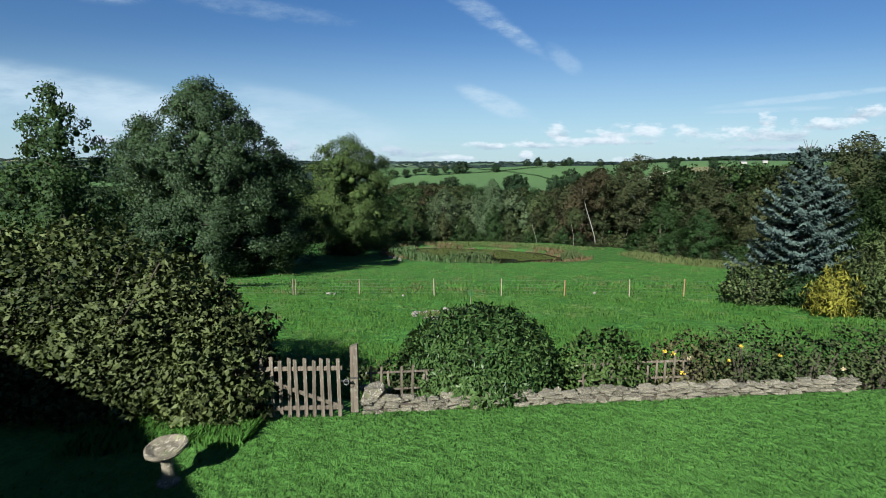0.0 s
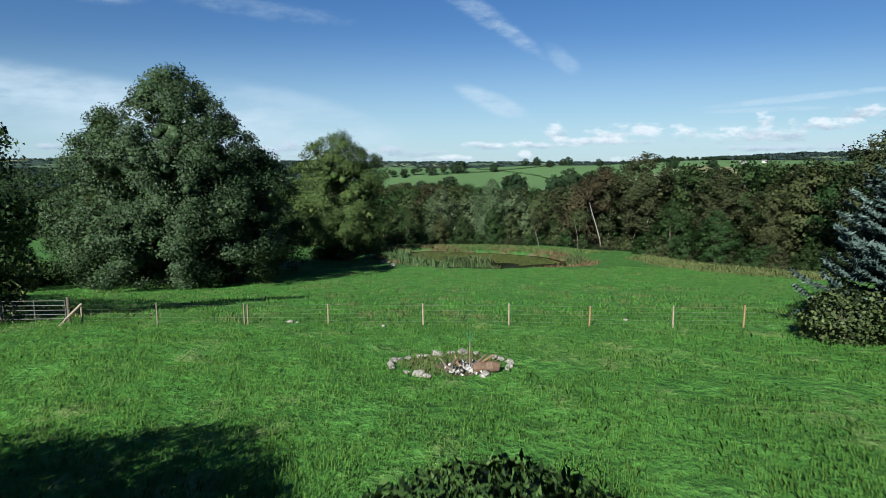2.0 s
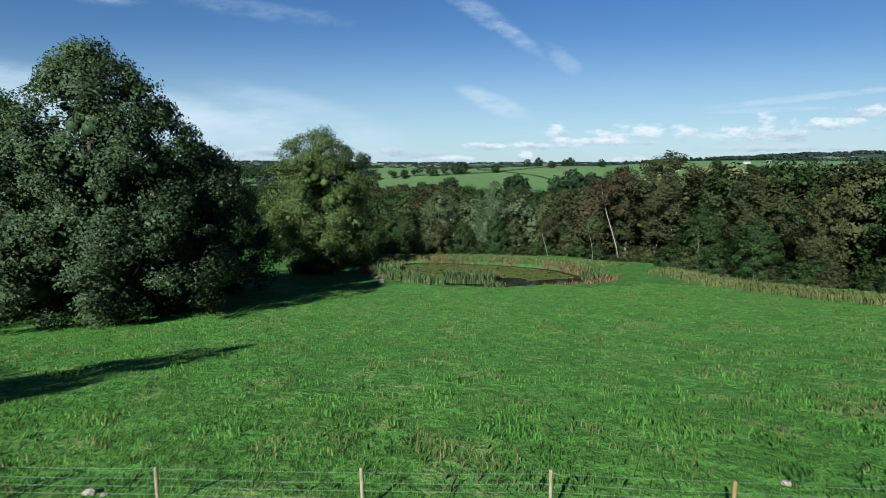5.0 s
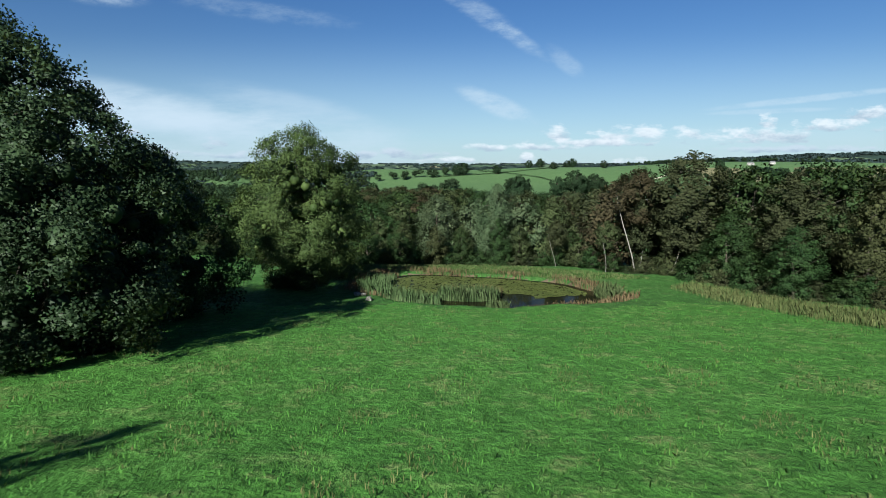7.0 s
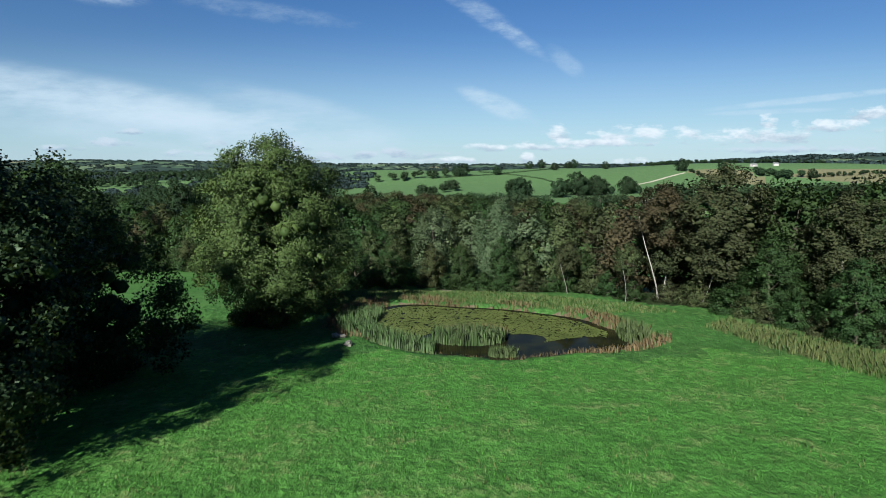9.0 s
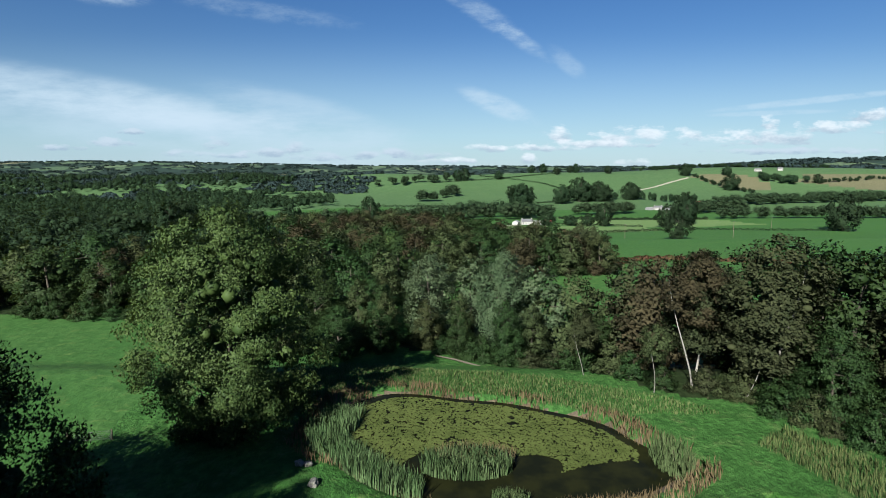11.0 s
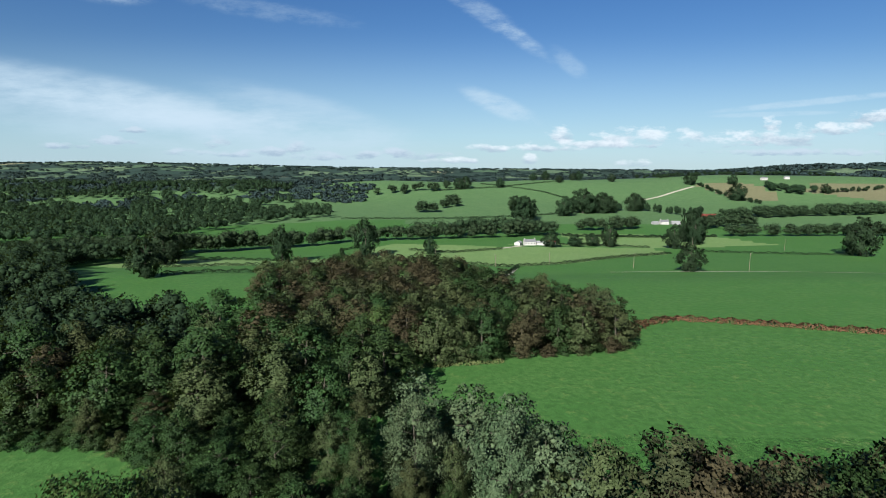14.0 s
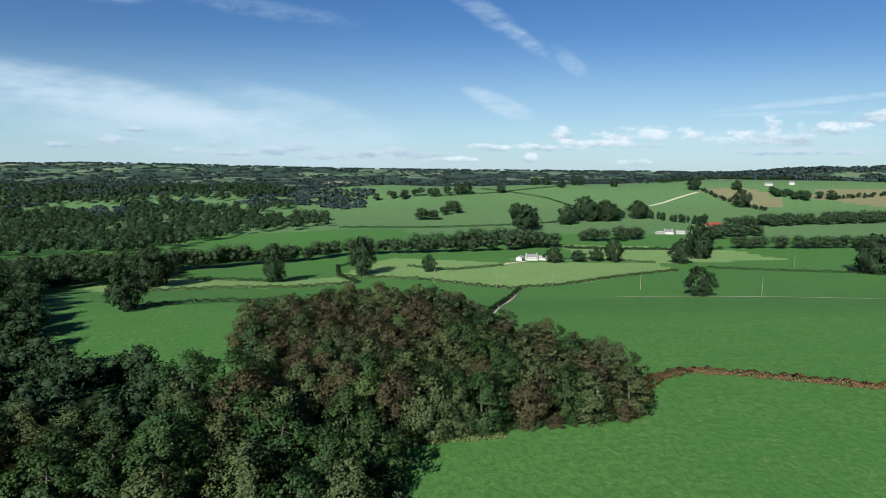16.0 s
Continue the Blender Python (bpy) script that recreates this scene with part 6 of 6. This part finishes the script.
# ---------------------------------------------------------------- valley buildings and poles
def building(name, x, y, turn, length, depth, eaves, ridge, wall, roof, label, category, panes=0, group="", chimney=0):
    ob = thing(name, x, y, up(x, y) - 0.2, label, category, group, turn=turn)
    bm = bmesh.new()
    l, d = length / 2, depth / 2
    pts = [(-l, -d, 0), (l, -d, 0), (l, d, 0), (-l, d, 0), (-l, -d, eaves), (l, -d, eaves), (l, d, eaves), (-l, d, eaves), (-l, 0, ridge), (l, 0, ridge)]
    v = [bm.verts.new(p) for p in pts]
    for f in ((0, 1, 5, 4), (2, 3, 7, 6), (1, 2, 6, 9, 5), (3, 0, 4, 8, 7), (3, 2, 1, 0)):
        bm.faces.new([v[i] for i in f])
    part("wall", bm, wall, ob)
    for s in (-1, 1):
        slope = math.atan2(ridge - eaves, d)
        run = math.hypot(ridge - eaves, d) + 0.4
        m = pose(0, s * (d / 2 + 0.15), (eaves + ridge) / 2 - 0.02, -s * math.degrees(slope), 0, 0)
        solid("roof", length + 0.6, run, 0.16, m @ Matrix.Translation((0, 0, 0.06)), roof, ob, 0.02)
    for i in range(panes):
        q = -l + (i + 0.5) * length / panes
        w = solid("window", 1.1, 0.1, 1.2, pose(q, -d - 0.02, eaves * 0.55), WHITE_WALL, ob, 0.01)
        solid("pane", 0.9, 0.06, 1.0, pose(0, -0.04, 0), DARK_GLASS, w, 0.005)
    for i in range(chimney):
        solid("chimney", 0.9, 0.7, 1.6, pose((-l + 0.6) if i else (l - 0.6), 0, ridge + 0.5), WHITE_WALL, ob, 0.02)
    return ob


building("farmhouse", 92, 690, 8, 12, 6.5, 3.8, 6.2, WHITE_WALL, SLATE, "white rendered farmhouse with a slate roof", "house", 4, chimney=2)
building("farm_shed", 104, 694, -12, 14, 8, 2.8, 4.4, WHITE_WALL, SHEET, "long white farm shed with a pale sheet roof", "shed", 0, "farm sheds")
building("farm_shed", 80, 687, 70, 9, 6, 3.0, 4.6, WHITE_WALL, SHEET, "small white farm shed", "shed", 0, "farm sheds")
building("farm_shed", 116, 700, 0, 10, 7, 3.2, 5.0, SHEET, RED_ROOF, "farm shed with a rusty red roof", "shed", 0, "farm sheds")
building("farmhouse", 337, 972, 5, 13, 7, 4.2, 6.8, WHITE_WALL, SLATE, "pale stone farmhouse with a slate roof", "house", 4, chimney=2)
building("farm_shed", 357, 978, -8, 13, 8, 3.2, 5.2, SHEET, SHEET, "grey sheet-clad farm shed", "shed", 0, "farm sheds")
building("farm_shed", 322, 968, 20, 10, 6, 3.0, 4.6, SHEET, SHEET, "grey farm shed with a pale roof", "shed", 0, "farm sheds")
building("barn", 462, 1098, 0, 22, 12, 3.6, 6.2, RED_ROOF, RED_ROOF, "low dark red steel barn among trees", "barn")
building("farmhouse", 790, 1535, 10, 16, 8, 5, 8, WHITE_WALL, SLATE, "distant white farmhouse on the hill", "house", 4)
building("farmhouse", 860, 1560, -10, 12, 8, 5, 8, WHITE_WALL, SLATE, "distant white farmhouse on the hill", "house", 3)
rng = np.random.default_rng(220)
for i in range(22):
    x, y = rng.uniform(-420, -120), rng.uniform(1900, 2500)
    building("village_house", x, y, rng.uniform(0, 180), rng.uniform(10, 26), 9, 4.5, 7.5, WHITE_WALL, SLATE if rng.random() < 0.6 else SHEET, "distant pale village house in the valley", "house", 0, "valley village")


def power_pole(x, y, h, turn):
    ob = thing("power_pole", x, y, up(x, y), "slender grey wooden power pole in a field", "power pole", "power line", turn=turn)
    part("pole", tube([(0, 0, -0.3), (0, 0, h)], [0.19, 0.13], 8), POST_WOOD, ob)
    solid("crossarm", 1.8, 0.12, 0.14, pose(0, -0.18, h - 0.4), GREY_WOOD, ob)
    for q in (-0.8, 0.0, 0.8):
        part("insulator", tube([(q, -0.18, h - 0.34), (q, -0.18, h - 0.1)], [0.06, 0.05], 6), WHITE_WALL, ob)


for x, y, h in ((-3, 550, 11), (43, 528, 9.5), (86, 539, 10), (146, 521, 11), (214, 486, 13), (349, 676, 12), (240, 640, 16)):
    power_pole(x, y, h, 15)


def track(name, points, width, mat, label):
    """A strip of worn ground laid on the land."""
    pts = []
    for (ax, ay), (bx, by) in zip(points, points[1:]):
        n = max(2, int(math.hypot(bx - ax, by - ay) / 5))
        pts += [(ax + (bx - ax) * i / n, ay + (by - ay) * i / n) for i in range(n)]
    pts.append(points[-1])
    p = np.array(pts)
    d = unit(np.gradient(p, axis=0))
    side = np.stack([-d[:, 1], d[:, 0]], 1) * width / 2
    L, R = p - side, p + side
    V = np.concatenate([on_land(L[:, 0], L[:, 1], 0.25), on_land(R[:, 0], R[:, 1], 0.25)])
    n = len(p)
    F = np.array([[i, i + n, i + n + 1, i + 1] for i in range(n - 1)])
    tagged(part(name, (V, F), mat), label, "track", kind="structure")


GRAVEL = plain_material("pale_gravel", (0.42, 0.39, 0.31), 0.95, 0.25, 0.8)
track("track_hill", [(416, 1318), (470, 1360), (520, 1410), (562, 1448), (590, 1470)], 7, GRAVEL, "pale gravel track climbing the hill field")
track("track_lane", [(28, 390), (36, 430), (48, 480), (58, 522)], 3.2, GRAVEL, "narrow hedged lane between fields")
track("track_farm", [(60, 655), (72, 668), (86, 680)], 4, GRAVEL, "short gravel drive to the farmhouse")
track("track_field", [(120, 494), (176, 490), (240, 482), (330, 470)], 1.6, GRAVEL, "faint pale path across the sheep field")
fallen = part("fallen_trunk", tube([(0, 0, 0.25), (3.5, -2.4, 0.35), (8, -6.2, 0.3)], [0.10, 0.17, 0.2], 8), GREY_WOOD)
fallen.matrix_basis = pose(2.0, 168.5, up(2.0, 168.5) + 0.1)
tagged(fallen, "bleached fallen tree trunk on the bank", "fallen trunk")
